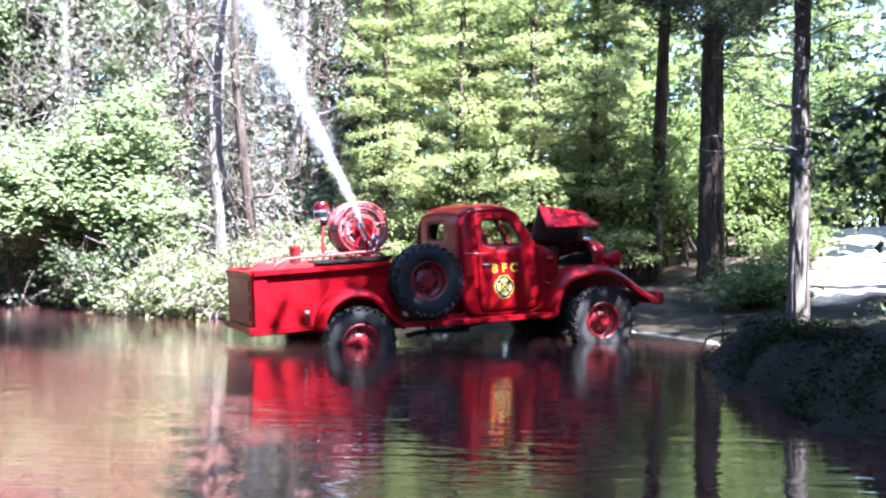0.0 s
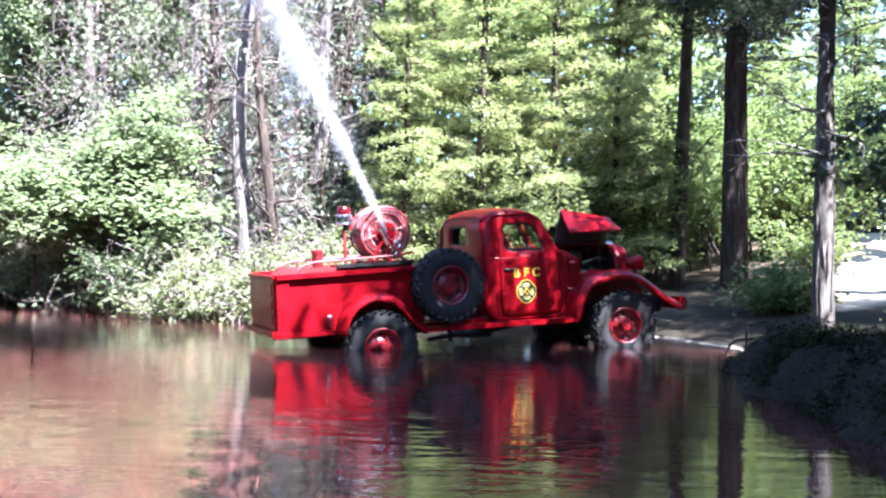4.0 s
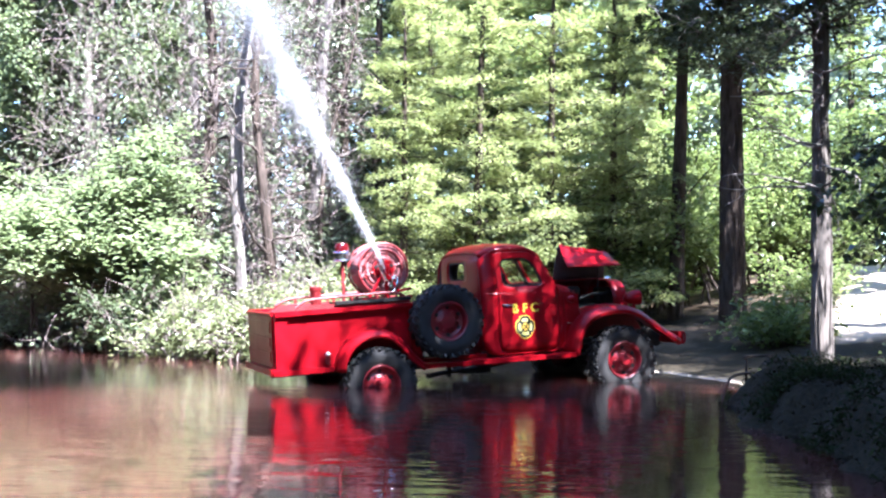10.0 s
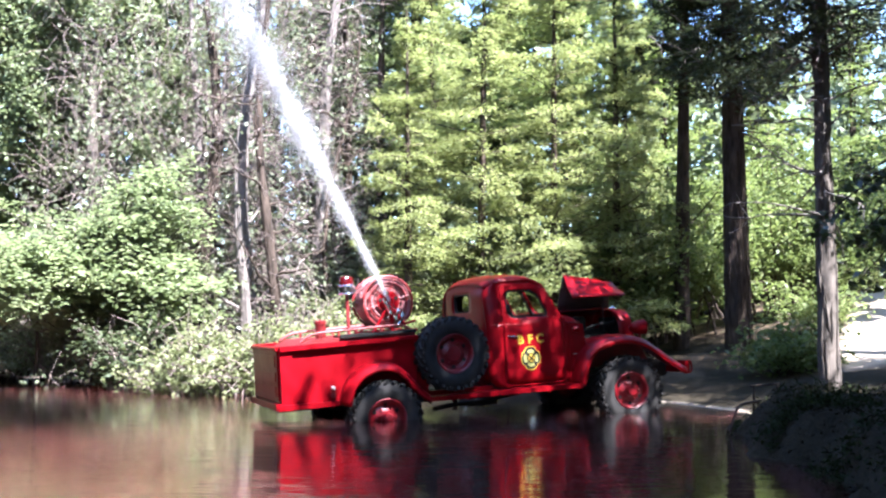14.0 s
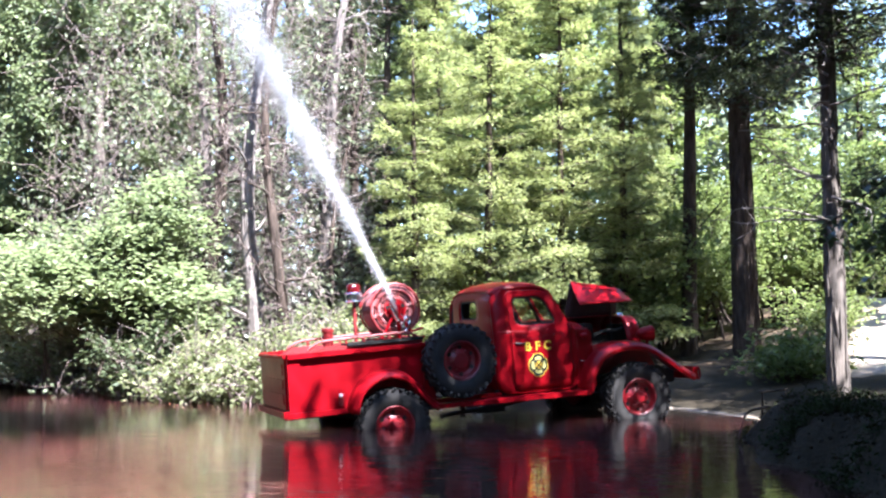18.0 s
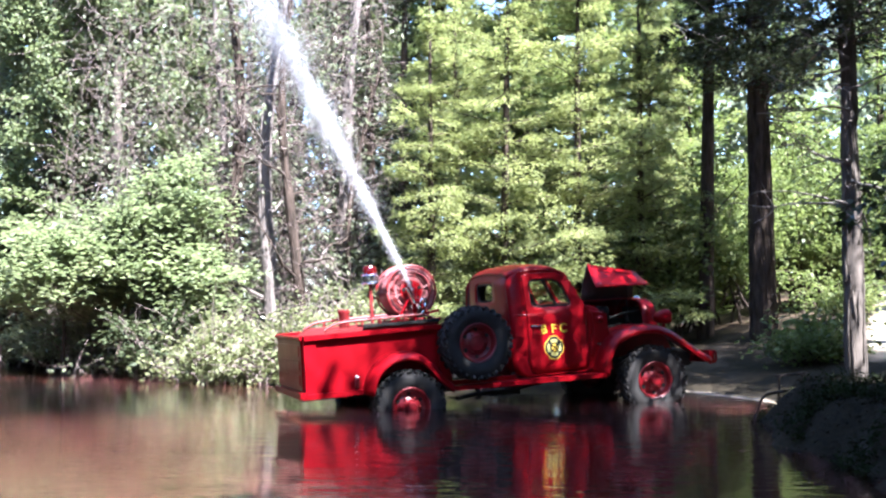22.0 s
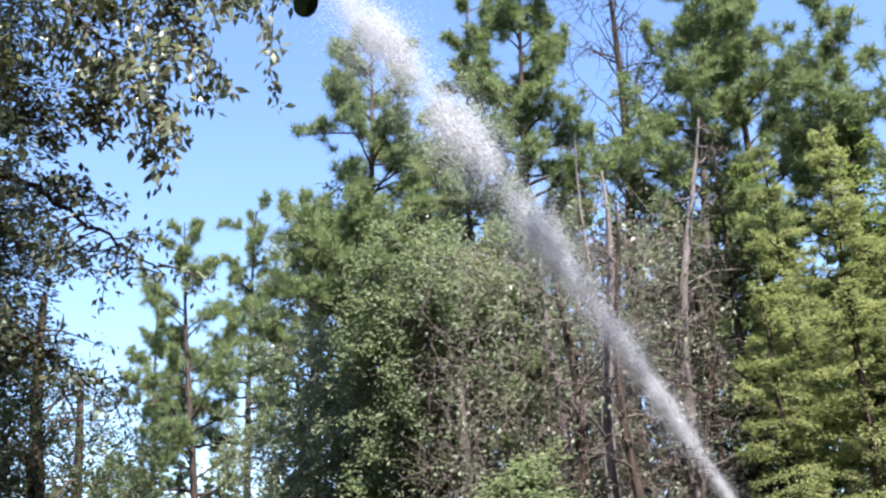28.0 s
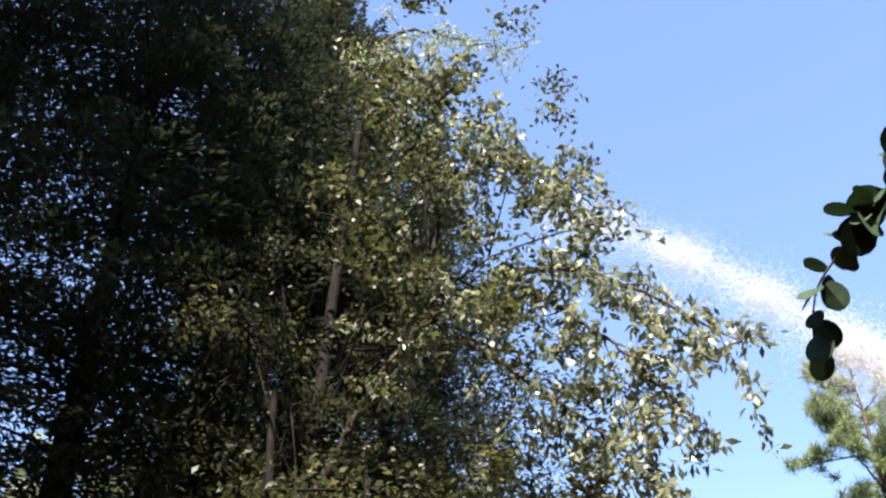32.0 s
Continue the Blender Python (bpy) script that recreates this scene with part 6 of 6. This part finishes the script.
def make_overhang():
    """A long bough over the water, with leaves hanging in strings from its twigs."""
    rng = np.random.default_rng(131)
    ob = thing("overhanging_bough", (*polar(57, 11.0), ground_z(*polar(57, 11.0))), "leafy bough with pale hanging leaves over the creek", "bough")
    base = Vector((*polar(57, 11.0), ground_z(*polar(57, 11.0))))

    def spot(az, el, d):
        x, y = polar(az, d)
        return np.array([x - base.x, y - base.y, EYE + d * math.tan(radians(el)) - base.z])
    twig, pts, dim = Geo(), [], []
    main = [([(57, 26, 11), (51.3, 35, 10.4), (45, 38.2, 9.8), (39.5, 38.3, 9.5), (34.5, 35.8, 9.3), (30.4, 33.2, 9.3)], 0.08), ([(51.3, 35.2, 10.4), (48.5, 42, 10), (44.5, 45.2, 9.8), (40.8, 43.4, 9.7), (38, 41.2, 9.7)], 0.055),
            ([(51.5, 38, 10.2), (49.5, 45, 10), (48.3, 49.5, 9.9)], 0.045), ([(45, 38.2, 9.8), (41, 36.2, 9.6), (37.3, 33.4, 9.4), (34.6, 30.2, 9.3)], 0.035), ([(48, 35, 10), (43, 32.2, 9.7), (39.4, 29.4, 9.5), (37, 27, 9.4)], 0.035),
            ([(50, 24, 11), (44, 23, 10.6), (39.5, 20.5, 10.5), (36.2, 18.6, 10.5)], 0.05), ([(52, 20, 11), (46, 17, 10.8), (41, 14, 10.8), (39.3, 12.5, 10.8)], 0.045), ([(58, 47, 12), (51.5, 51.2, 12), (46.8, 50.6, 12), (43, 49.8, 12)], 0.05)]
    for k, (line, r) in enumerate(main):
        p = arc([spot(*q) for q in line], 24)
        wood = Geo()
        wood.tube(p + rng.normal(0, 0.02, p.shape), np.linspace(r, 0.008, 24), 6)
        under(ob, "limb", wood.mesh("limb", M_BARK, True))
        wood = twig
        for i in range(6, 24):
            for m in range(1 if k in (3, 4) else 2):
                way = np.array([rng.normal(0, 0.6), rng.normal(0, 0.6), rng.uniform(-0.2, 0.5) if k in (1, 2, 5) else rng.uniform(-0.7, 0.3)])
                e = limb(rng, p[i], way, rng.uniform(0.3, 0.95), 5, 0.25, 0.9)
                wood.tube(e, np.linspace(0.011, 0.004, 6), 4)
                (dim if k > 4 else pts).append(clumps(rng, e[2:], 9, 0.065, 1.0))
            if k < 5 and i > 8 and (k < 3 or i % 2):
                e = limb(rng, p[i], (rng.normal(0, 0.3), rng.normal(0, 0.3), -0.7), rng.uniform(0.45, 1.15), 7, 0.16, 0.8)
                wood.tube(e, np.linspace(0.008, 0.003, 8), 4)
                pts.append(clumps(rng, e[2:], 7, 0.055, 1.0))
    v, f = leaves(rng, np.concatenate(pts), 0.125, 0.45, 0.2, 0.9)
    tagged(under(ob, "twig_haze", twig.mesh("twig_haze", M_BARK)), kind="stuff")
    under(ob, "leaves", quads_mesh("leaves", v, f, L_OAK))
    v, f = leaves(rng, np.concatenate(dim), 0.085, 0.4, 0.3, 0.5)
    under(ob, "leaves", quads_mesh("leaves", v, f, L_TREE), "smaller grey-green leaves")


make_overhang()


def make_near_branch():
    """A drooping twig close overhead, with round dark leaves set alternately along it."""
    rng = np.random.default_rng(141)
    root = np.array([5.85, 0.6, 4.6])
    ob = thing("hanging_branch", tuple(root), "drooping twig with round dark green leaves close overhead", "branch")
    line = [root, (3.0, 1.3, 4.7), (1.2, 1.7, 4.0), (0.3, 1.86, 3.24), (-0.10, 1.86, 3.06), (-0.323, 1.87, 3.005), (-0.433, 1.88, 2.985), (-0.542, 1.896, 2.948), (-0.70, 1.886, 2.914), (-0.76, 1.883, 2.895), (-0.882, 1.893, 2.835), (-1.043, 1.90, 2.74), (-1.095, 1.93, 2.665), (-1.11, 1.95, 2.615)]
    p = arc([np.array(q) - root for q in line], 420)
    g = Geo()
    g.tube(p, np.linspace(0.03, 0.0022, 420) ** 1.0, 6)
    under(ob, "twig", g.mesh("twig", M_BARK, True))
    bm = bmesh.new()
    n = 14
    rim = []
    for k in range(n):
        a = 2 * math.pi * k / n
        rim.append((0.5 - 0.5 * math.cos(a), 0.46 * math.sin(a) * (1.0 - 0.12 * math.cos(a)), 0.06 * abs(math.sin(a)) - 0.03 * (1 - math.cos(a)) ** 1.5))
    vs = [bm.verts.new(q) for q in rim]
    mid = bm.verts.new((0.5, 0, -0.025))
    for k in range(n):
        bm.faces.new((vs[k], vs[(k + 1) % n], mid))
    me = bpy.data.meshes.new("leaf")
    bmesh.ops.recalc_face_normals(bm, faces=bm.faces[:])
    bm.to_mesh(me)
    bm.free()
    me.materials.append(L_NEAR)
    shoots = [p[335:]]
    for j in range(338, 392, 4):
        e = limb(rng, p[j], unit(p[j + 1] - p[j]) * 0.7 + np.array([rng.normal(0, 0.3), rng.normal(0, 0.3), -0.55 if j % 8 else 0.35]), rng.uniform(0.14, 0.30) if j < 372 else 0.08, 5, 0.15, 0.3)
        t = Geo()
        t.tube(e, np.linspace(0.003, 0.0015, 6), 4)
        under(ob, "side_twig", t.mesh("side_twig", M_BARK))
        shoots.append(e)
    ahead = unit(np.array([-0.42, 0.74, 0.52]))
    for i, j in enumerate(range(336, 402, 4)):
        w = unit(p[j + 1] - p[j])
        out = unit(np.cross(w, ahead)) * (1 if i % 2 else -1)
        e = limb(rng, p[j], 0.55 * w + out, (rng.uniform(0.13, 0.22) if j < 384 else 0.07) * (1.0 if i % 2 else 0.5), 5, 0.15, 0.2)
        t = Geo()
        t.tube(e, np.linspace(0.003, 0.0015, 6), 4)
        under(ob, "side_twig", t.mesh("side_twig", M_BARK))
        shoots.append(e)
    for q in shoots:
        m = len(q)
        for i in np.linspace(1, m - 1, 70 if m > 10 else 8):
            j = int(i)
            w = unit(q[min(j + 1, m - 1)] - q[j - 1])
            side = unit(np.cross(w, rng.normal(0, 1, 3)))
            out = Vector(side * rng.uniform(0.5, 1) + w * rng.uniform(-0.1, 0.6) + np.array([0, 0, -0.3]))
            lf = under(ob, "leaf", me)
            sz = rng.uniform(0.056, 0.088)
            lf.matrix_local = Matrix.Translation(q[j] + side * 0.008) @ out.to_track_quat("X", "Z").to_matrix().to_4x4() @ pose(0, 0, 0, rng.uniform(-60, 60), 0, 0) @ Matrix.Diagonal((sz, sz * rng.uniform(0.8, 1), sz, 1))


make_near_branch()


def make_maple_bough():
    """A low bough of large dark leaves over the bank."""
    rng = np.random.default_rng(146)
    root = np.array([4.6, 8.5, 2.9])
    ob = thing("maple_bough", tuple(root), "low bough with broad dark leaves over the bank", "bough")
    pts, wood, fine = [], Geo(), Geo()
    for e in ((2.95, 9.1, 1.95), (3.35, 8.9, 1.55), (3.5, 8.8, 2.3), (3.3, 9.0, 1.85), (3.75, 8.7, 1.2)):
        p = arc([np.zeros(3), (np.array(e) - root) * 0.55 + (0, 0, 0.18), np.array(e) - root], 12)
        wood.tube(p + rng.normal(0, 0.01, p.shape), np.linspace(0.022, 0.004, 12), 5)
        for i in range(4, 12):
            for m in range(2):
                q = limb(rng, p[i], (rng.normal(0, 0.7), rng.normal(0, 0.7), rng.normal(-0.2, 0.3)), rng.uniform(0.12, 0.35), 4, 0.2, 0.5)
                fine.tube(q, np.linspace(0.005, 0.002, 5), 4)
                pts.append(clumps(rng, q[1:], 2, 0.035, 1.0))
    under(ob, "limb", wood.mesh("limb", M_BARK, True))
    tagged(under(ob, "twig_haze", fine.mesh("twig_haze", M_BARK)), kind="stuff")
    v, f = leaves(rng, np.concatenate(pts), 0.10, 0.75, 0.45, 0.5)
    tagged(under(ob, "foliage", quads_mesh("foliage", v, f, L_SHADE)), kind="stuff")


make_maple_bough()


def make_reeds():
    rng = np.random.default_rng(151)
    x, y = polar(28.4, 30.6)
    ob = thing("reeds", (x, y, ground_z(x, y)), "pale green reeds at the water's edge", "reeds", kind="stuff")
    n = 3600
    c = np.stack([rng.normal(0, 2.0, n), rng.normal(0, 0.8, n), np.full(n, -0.15)], 1)
    h = rng.uniform(0.4, 1.3, (n, 1))
    tip = c + np.concatenate([rng.normal(0, 0.15, (n, 2)), np.ones((n, 1))], 1) * h
    b = unit(np.stack([rng.normal(0, 1, n), rng.normal(0, 1, n), np.zeros(n)], 1)) * 0.015
    v = np.stack([c - b, c + b, tip + b * 0.2, tip - b * 0.2], 1).reshape(-1, 3)
    under(ob, "blades", quads_mesh("blades", v, np.arange(4 * n).reshape(-1, 4), L_GRASS))


make_reeds()


def far_woods():
    """The forest that closes the view all round: trunks and leaf masses, thinning to the treetops."""
    rng = np.random.default_rng(161)
    wood, pts, big = Geo(), [], []
    for az in np.arange(-178, 180, 1.15):
        for ring_d in ((34, 52) if -30 < az < 29 else (55, 75) if 29 <= az < 44 else (24, 40)):
            d = ring_d * rng.uniform(0.85, 1.2)
            if -24 < az < -17:
                d += 6
            x, y = polar(az + rng.normal(0, 0.5), d)
            h = rng.uniform(6, 9.5) if 29 <= az < 44 or -18 < az < -9 else rng.uniform(9, 14) if -40 < az < 100 else rng.uniform(13, 17)
            z = ground_z(x, y)
            wood.tube([(x, y, z - 0.3), (x + rng.normal(0, 0.3), y, z + h * 0.5), (x + rng.normal(0, 0.4), y, z + h)], [0.16, 0.1, 0.03], 5)
            seen = -32 < az < 75
            m = 64 if seen else 34
            t = rng.random(m) ** 0.9
            r = 0.5 + 1.6 * (1 - t)
            a = rng.random(m) * 6.283
            rr = r * rng.random(m) ** 0.5
            (pts if seen else big).append(np.stack([x + rr * np.cos(a), y + rr * np.sin(a), z - 0.1 + h * t], 1))
    g = Geo()
    g.add(*leaves(rng, clumps(rng, np.concatenate(pts), 8, 0.40), 0.42, 0.55, 0.4, 0.2))
    g.add(*leaves(rng, clumps(rng, np.concatenate(big), 5, 0.6), 0.75, 0.6, 0.4, 0.2))
    ob = tagged(new("far_woods"), "dense green woods behind the creek", "woods", kind="stuff")
    under(ob, "trunks", wood.mesh("trunks", M_BARK))
    under(ob, "foliage", g.mesh("foliage", L_SHRUB))


far_woods()


# ---- small things on the bank ----
def make_bank_things():
    rng = np.random.default_rng(171)
    ob = thing("stick_frame", (2.95, 11.1, 0.30), "pale weathered stick propped on the bank", "stick")
    g = Geo()
    g.tube([(0.0, 0, -0.2), (0.01, 0, 0.18)], [0.014, 0.012], 6)
    g.tube([(-0.03, 0, 0.17), (0.28, 0.02, 0.20)], [0.014, 0.012], 6)
    g.tube([(0.25, 0.02, 0.20), (0.28, 0.0, 0.02)], [0.01, 0.008], 6)
    under(ob, "stick", g.mesh("stick", M_BARK, True))
    ob = thing("tree_root", (2.62, 10.6, 0.0), "exposed dark root curling into the water", "root")
    g = Geo()
    g.tube(arc([(0.3, 0.2, 0.33), (0.1, 0.1, 0.33), (-0.02, 0, 0.2), (-0.05, -0.02, 0.0), (-0.02, 0, -0.3)], 14) + rng.normal(0, 0.006, (14, 3)), np.linspace(0.016, 0.008, 14), 6)
    under(ob, "root", g.mesh("root", M_BARK, True))
    ob = thing("stump_stick", (*polar(25.33, 20.2), 0.0), "pale dead stick standing in the water", "stick")
    g = Geo()
    g.tube([(0.02, 0, -0.5), (0, 0, 0.0), (0.03, 0, 0.58)], [0.022, 0.02, 0.012], 6)
    under(ob, "stick", g.mesh("stick", M_DEAD, True))
    # roots along the bank's face
    for k in range(4):
        y = rng.uniform(4.5, 11)
        x0 = 3.1 + rng.uniform(-0.1, 0.3)
        ob = thing("tree_root", (x0, y, ground_z(x0, y)), "dark root winding down the bank", "root", "roots on the bank")
        p = limb(rng, (0.1, 0, 0.02), (-1, rng.normal(0, 0.6), -0.35), rng.uniform(0.5, 1.0), 9, 0.28, 0.4)
        g = Geo()
        g.tube(p, np.linspace(0.028, 0.008, 10), 6)
        under(ob, "root", g.mesh("root", M_BARK, True))
    # dead leaves and clods on the bank's face, moss tufts and trailing weeds over its edge
    n = 3200
    y = rng.uniform(3.5, 12.2, n)
    x = rng.uniform(2.3, 3.9, n)
    keep = shore_distance(x, y) > -0.1
    x, y = x[keep], y[keep]
    c = np.stack([x, y, height(x, y) + 0.012], 1)
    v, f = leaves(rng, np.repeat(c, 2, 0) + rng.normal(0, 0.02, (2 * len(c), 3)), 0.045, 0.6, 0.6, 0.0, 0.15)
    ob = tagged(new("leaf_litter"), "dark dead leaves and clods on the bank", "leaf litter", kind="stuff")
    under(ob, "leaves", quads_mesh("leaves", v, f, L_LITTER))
    n = 5200
    y = rng.uniform(3.5, 11.6, n)
    x = 2.45 + rng.random(n) ** 1.4 * 1.5
    d = shore_distance(x, y)
    patch = np.sin(3.1 * y + 1.7 * x) + np.sin(5.3 * y - 2.9 * x) + rng.normal(0, 0.5, n)
    keep = (d > -0.05) & (patch > 0.45 + 0.12 * (y - 5))
    x, y = x[keep], y[keep]
    c = np.stack([x, y, height(x, y) + rng.random(len(x)) ** 2 * 0.10], 1)
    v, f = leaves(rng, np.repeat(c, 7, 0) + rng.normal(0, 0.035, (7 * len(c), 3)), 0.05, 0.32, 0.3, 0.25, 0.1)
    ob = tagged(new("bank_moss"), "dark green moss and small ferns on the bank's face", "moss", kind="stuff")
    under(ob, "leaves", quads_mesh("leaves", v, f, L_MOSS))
    # weeds along the bank's top
    n = 2600
    y = rng.uniform(4, 17, n)
    x = rng.uniform(2.7, 7.5, n)
    keep = (shore_distance(x, y) > 0.15) & (rng.random(n) < np.where((x > 4.2) & (y < 11.0), 0.8, 0.0))
    x, y = x[keep], y[keep]
    c = np.stack([x, y, height(x, y) + rng.random(len(x)) ** 2 * 0.22], 1)
    v, f = leaves(rng, np.repeat(c, 5, 0) + rng.normal(0, 0.07, (5 * len(c), 3)) * (1, 1, 0.5), 0.075, 0.5, 0.5)
    ob = tagged(new("bank_weeds"), "low dark weeds and fallen leaves on the bank", "weeds", kind="stuff")
    under(ob, "leaves", quads_mesh("leaves", v, f, L_SHADE))


make_bank_things()


# ---- the jet of water ----
JET = [(-0.94 - u, 12.53 - 0.03 * u, 1.40 + 2.03 * u - 0.062 * u * u) for u in np.linspace(0, 9.6, 60)]
SPAN = 10
segments = []


def make_jet():
    rng = np.random.default_rng(181)
    p = np.array(JET)
    s = np.concatenate([[0], np.cumsum(np.linalg.norm(np.diff(p, axis=0), axis=1))])
    ob = thing("water_jet", (0, 0, 0), "white jet of spray arching up from the hose nozzle", "water jet")
    edges = s[-1] * (np.linspace(0, 1, SPAN + 1) ** 1.25)
    for k in range(SPAN):
        lo, hi = edges[k] - (0 if k == 0 else 0.5), edges[k + 1] + 0.5
        mid = np.array([np.interp((lo + hi) / 2, s, p[:, i]) for i in range(3)])
        e = new("spray_segment")
        e.parent = ob
        e.matrix_local = Matrix.Translation(mid)
        way = unit(np.array([np.interp(hi, s, p[:, i]) - np.interp(lo, s, p[:, i]) for i in range(3)]))
        thin = 1.0 if hi < 10 else 0.75 if hi < 13 else 0.42
        for nm, mt, count, wide, size, ln in (("core_spray", M_MIST, int((12000 + 3000 * k) * thin), 0.5, 0.0023, 13.0), ("outer_spray", M_MIST, int((14000 + 4200 * k) * thin), 1.05, 0.0014, 15.0)):
            u = rng.uniform(lo, hi, count)
            u = u[(u > 0) & (rng.random(count) < 0.62 + 0.38 * np.sin(u * 2.9 + 0.8 * np.sin(u * 1.1)) * np.clip(u / 3, 0, 1))]
            c = np.stack([np.interp(u, s, p[:, i]) for i in range(3)], 1)
            w = wide * np.minimum(0.012 + 0.10 * u ** 0.97, 0.52 + 0.016 * u) * (0.75 + 0.25 * np.sin(u * 5.1) * np.sin(u * 1.7))
            r = rng.normal(0, 1, (len(u), 3)) * w[:, None] * 0.55
            r[:, 2] -= np.abs(rng.normal(0, 1, len(u))) * w * (0.12 if nm == "core_spray" else 0.5)
            c = c + r - mid
            sz = size * rng.uniform(0.5, 1.5, (len(u), 1)) * np.clip(0.45 + u / 7, 0.4, 1.15)[:, None]
            d = unit(way + rng.normal(0, 0.25, c.shape))
            a = unit(np.cross(d, rng.normal(0, 1, c.shape)))
            v = np.stack([c - d * sz * ln / 2, c + a * sz, c + d * sz * ln / 2, c - a * sz], 1).reshape(-1, 3)
            tagged(under(e, nm, quads_mesh(nm, v, np.arange(len(v)).reshape(-1, 4), mt)), kind="stuff")
        segments.append((e, mid, way))


make_jet()


# ---- what moves ----
def motions():
    # the creek drifts slowly past
    walk(water, [(0, pose(0, 0, 0.025)), (16, pose(0.9, -1.1, 0.025)), (32, pose(1.8, -2.2, 0.025))])
    # the spray pulses outwards along the jet, piece by piece
    for k, (e, mid, way) in enumerate(segments):
        rows, t, period = [], 0.0, 0.5
        lead = (k * 0.37) % 1.0
        reach = 0.22 + 0.03 * k
        while t < 32.01:
            ph = (t / period + lead) % 1.0
            shift = reach * (ph if ph < 0.8 else (1 - ph) * 4) - reach / 2
            spin = 6 * math.sin(1.3 * t + k)
            rows.append((t, Matrix.Translation(mid + way * shift) @ Matrix.Rotation(radians(spin), 4, Vector(way))))
            t = round(t + 0.1, 3)
        walk(e, rows)


motions()
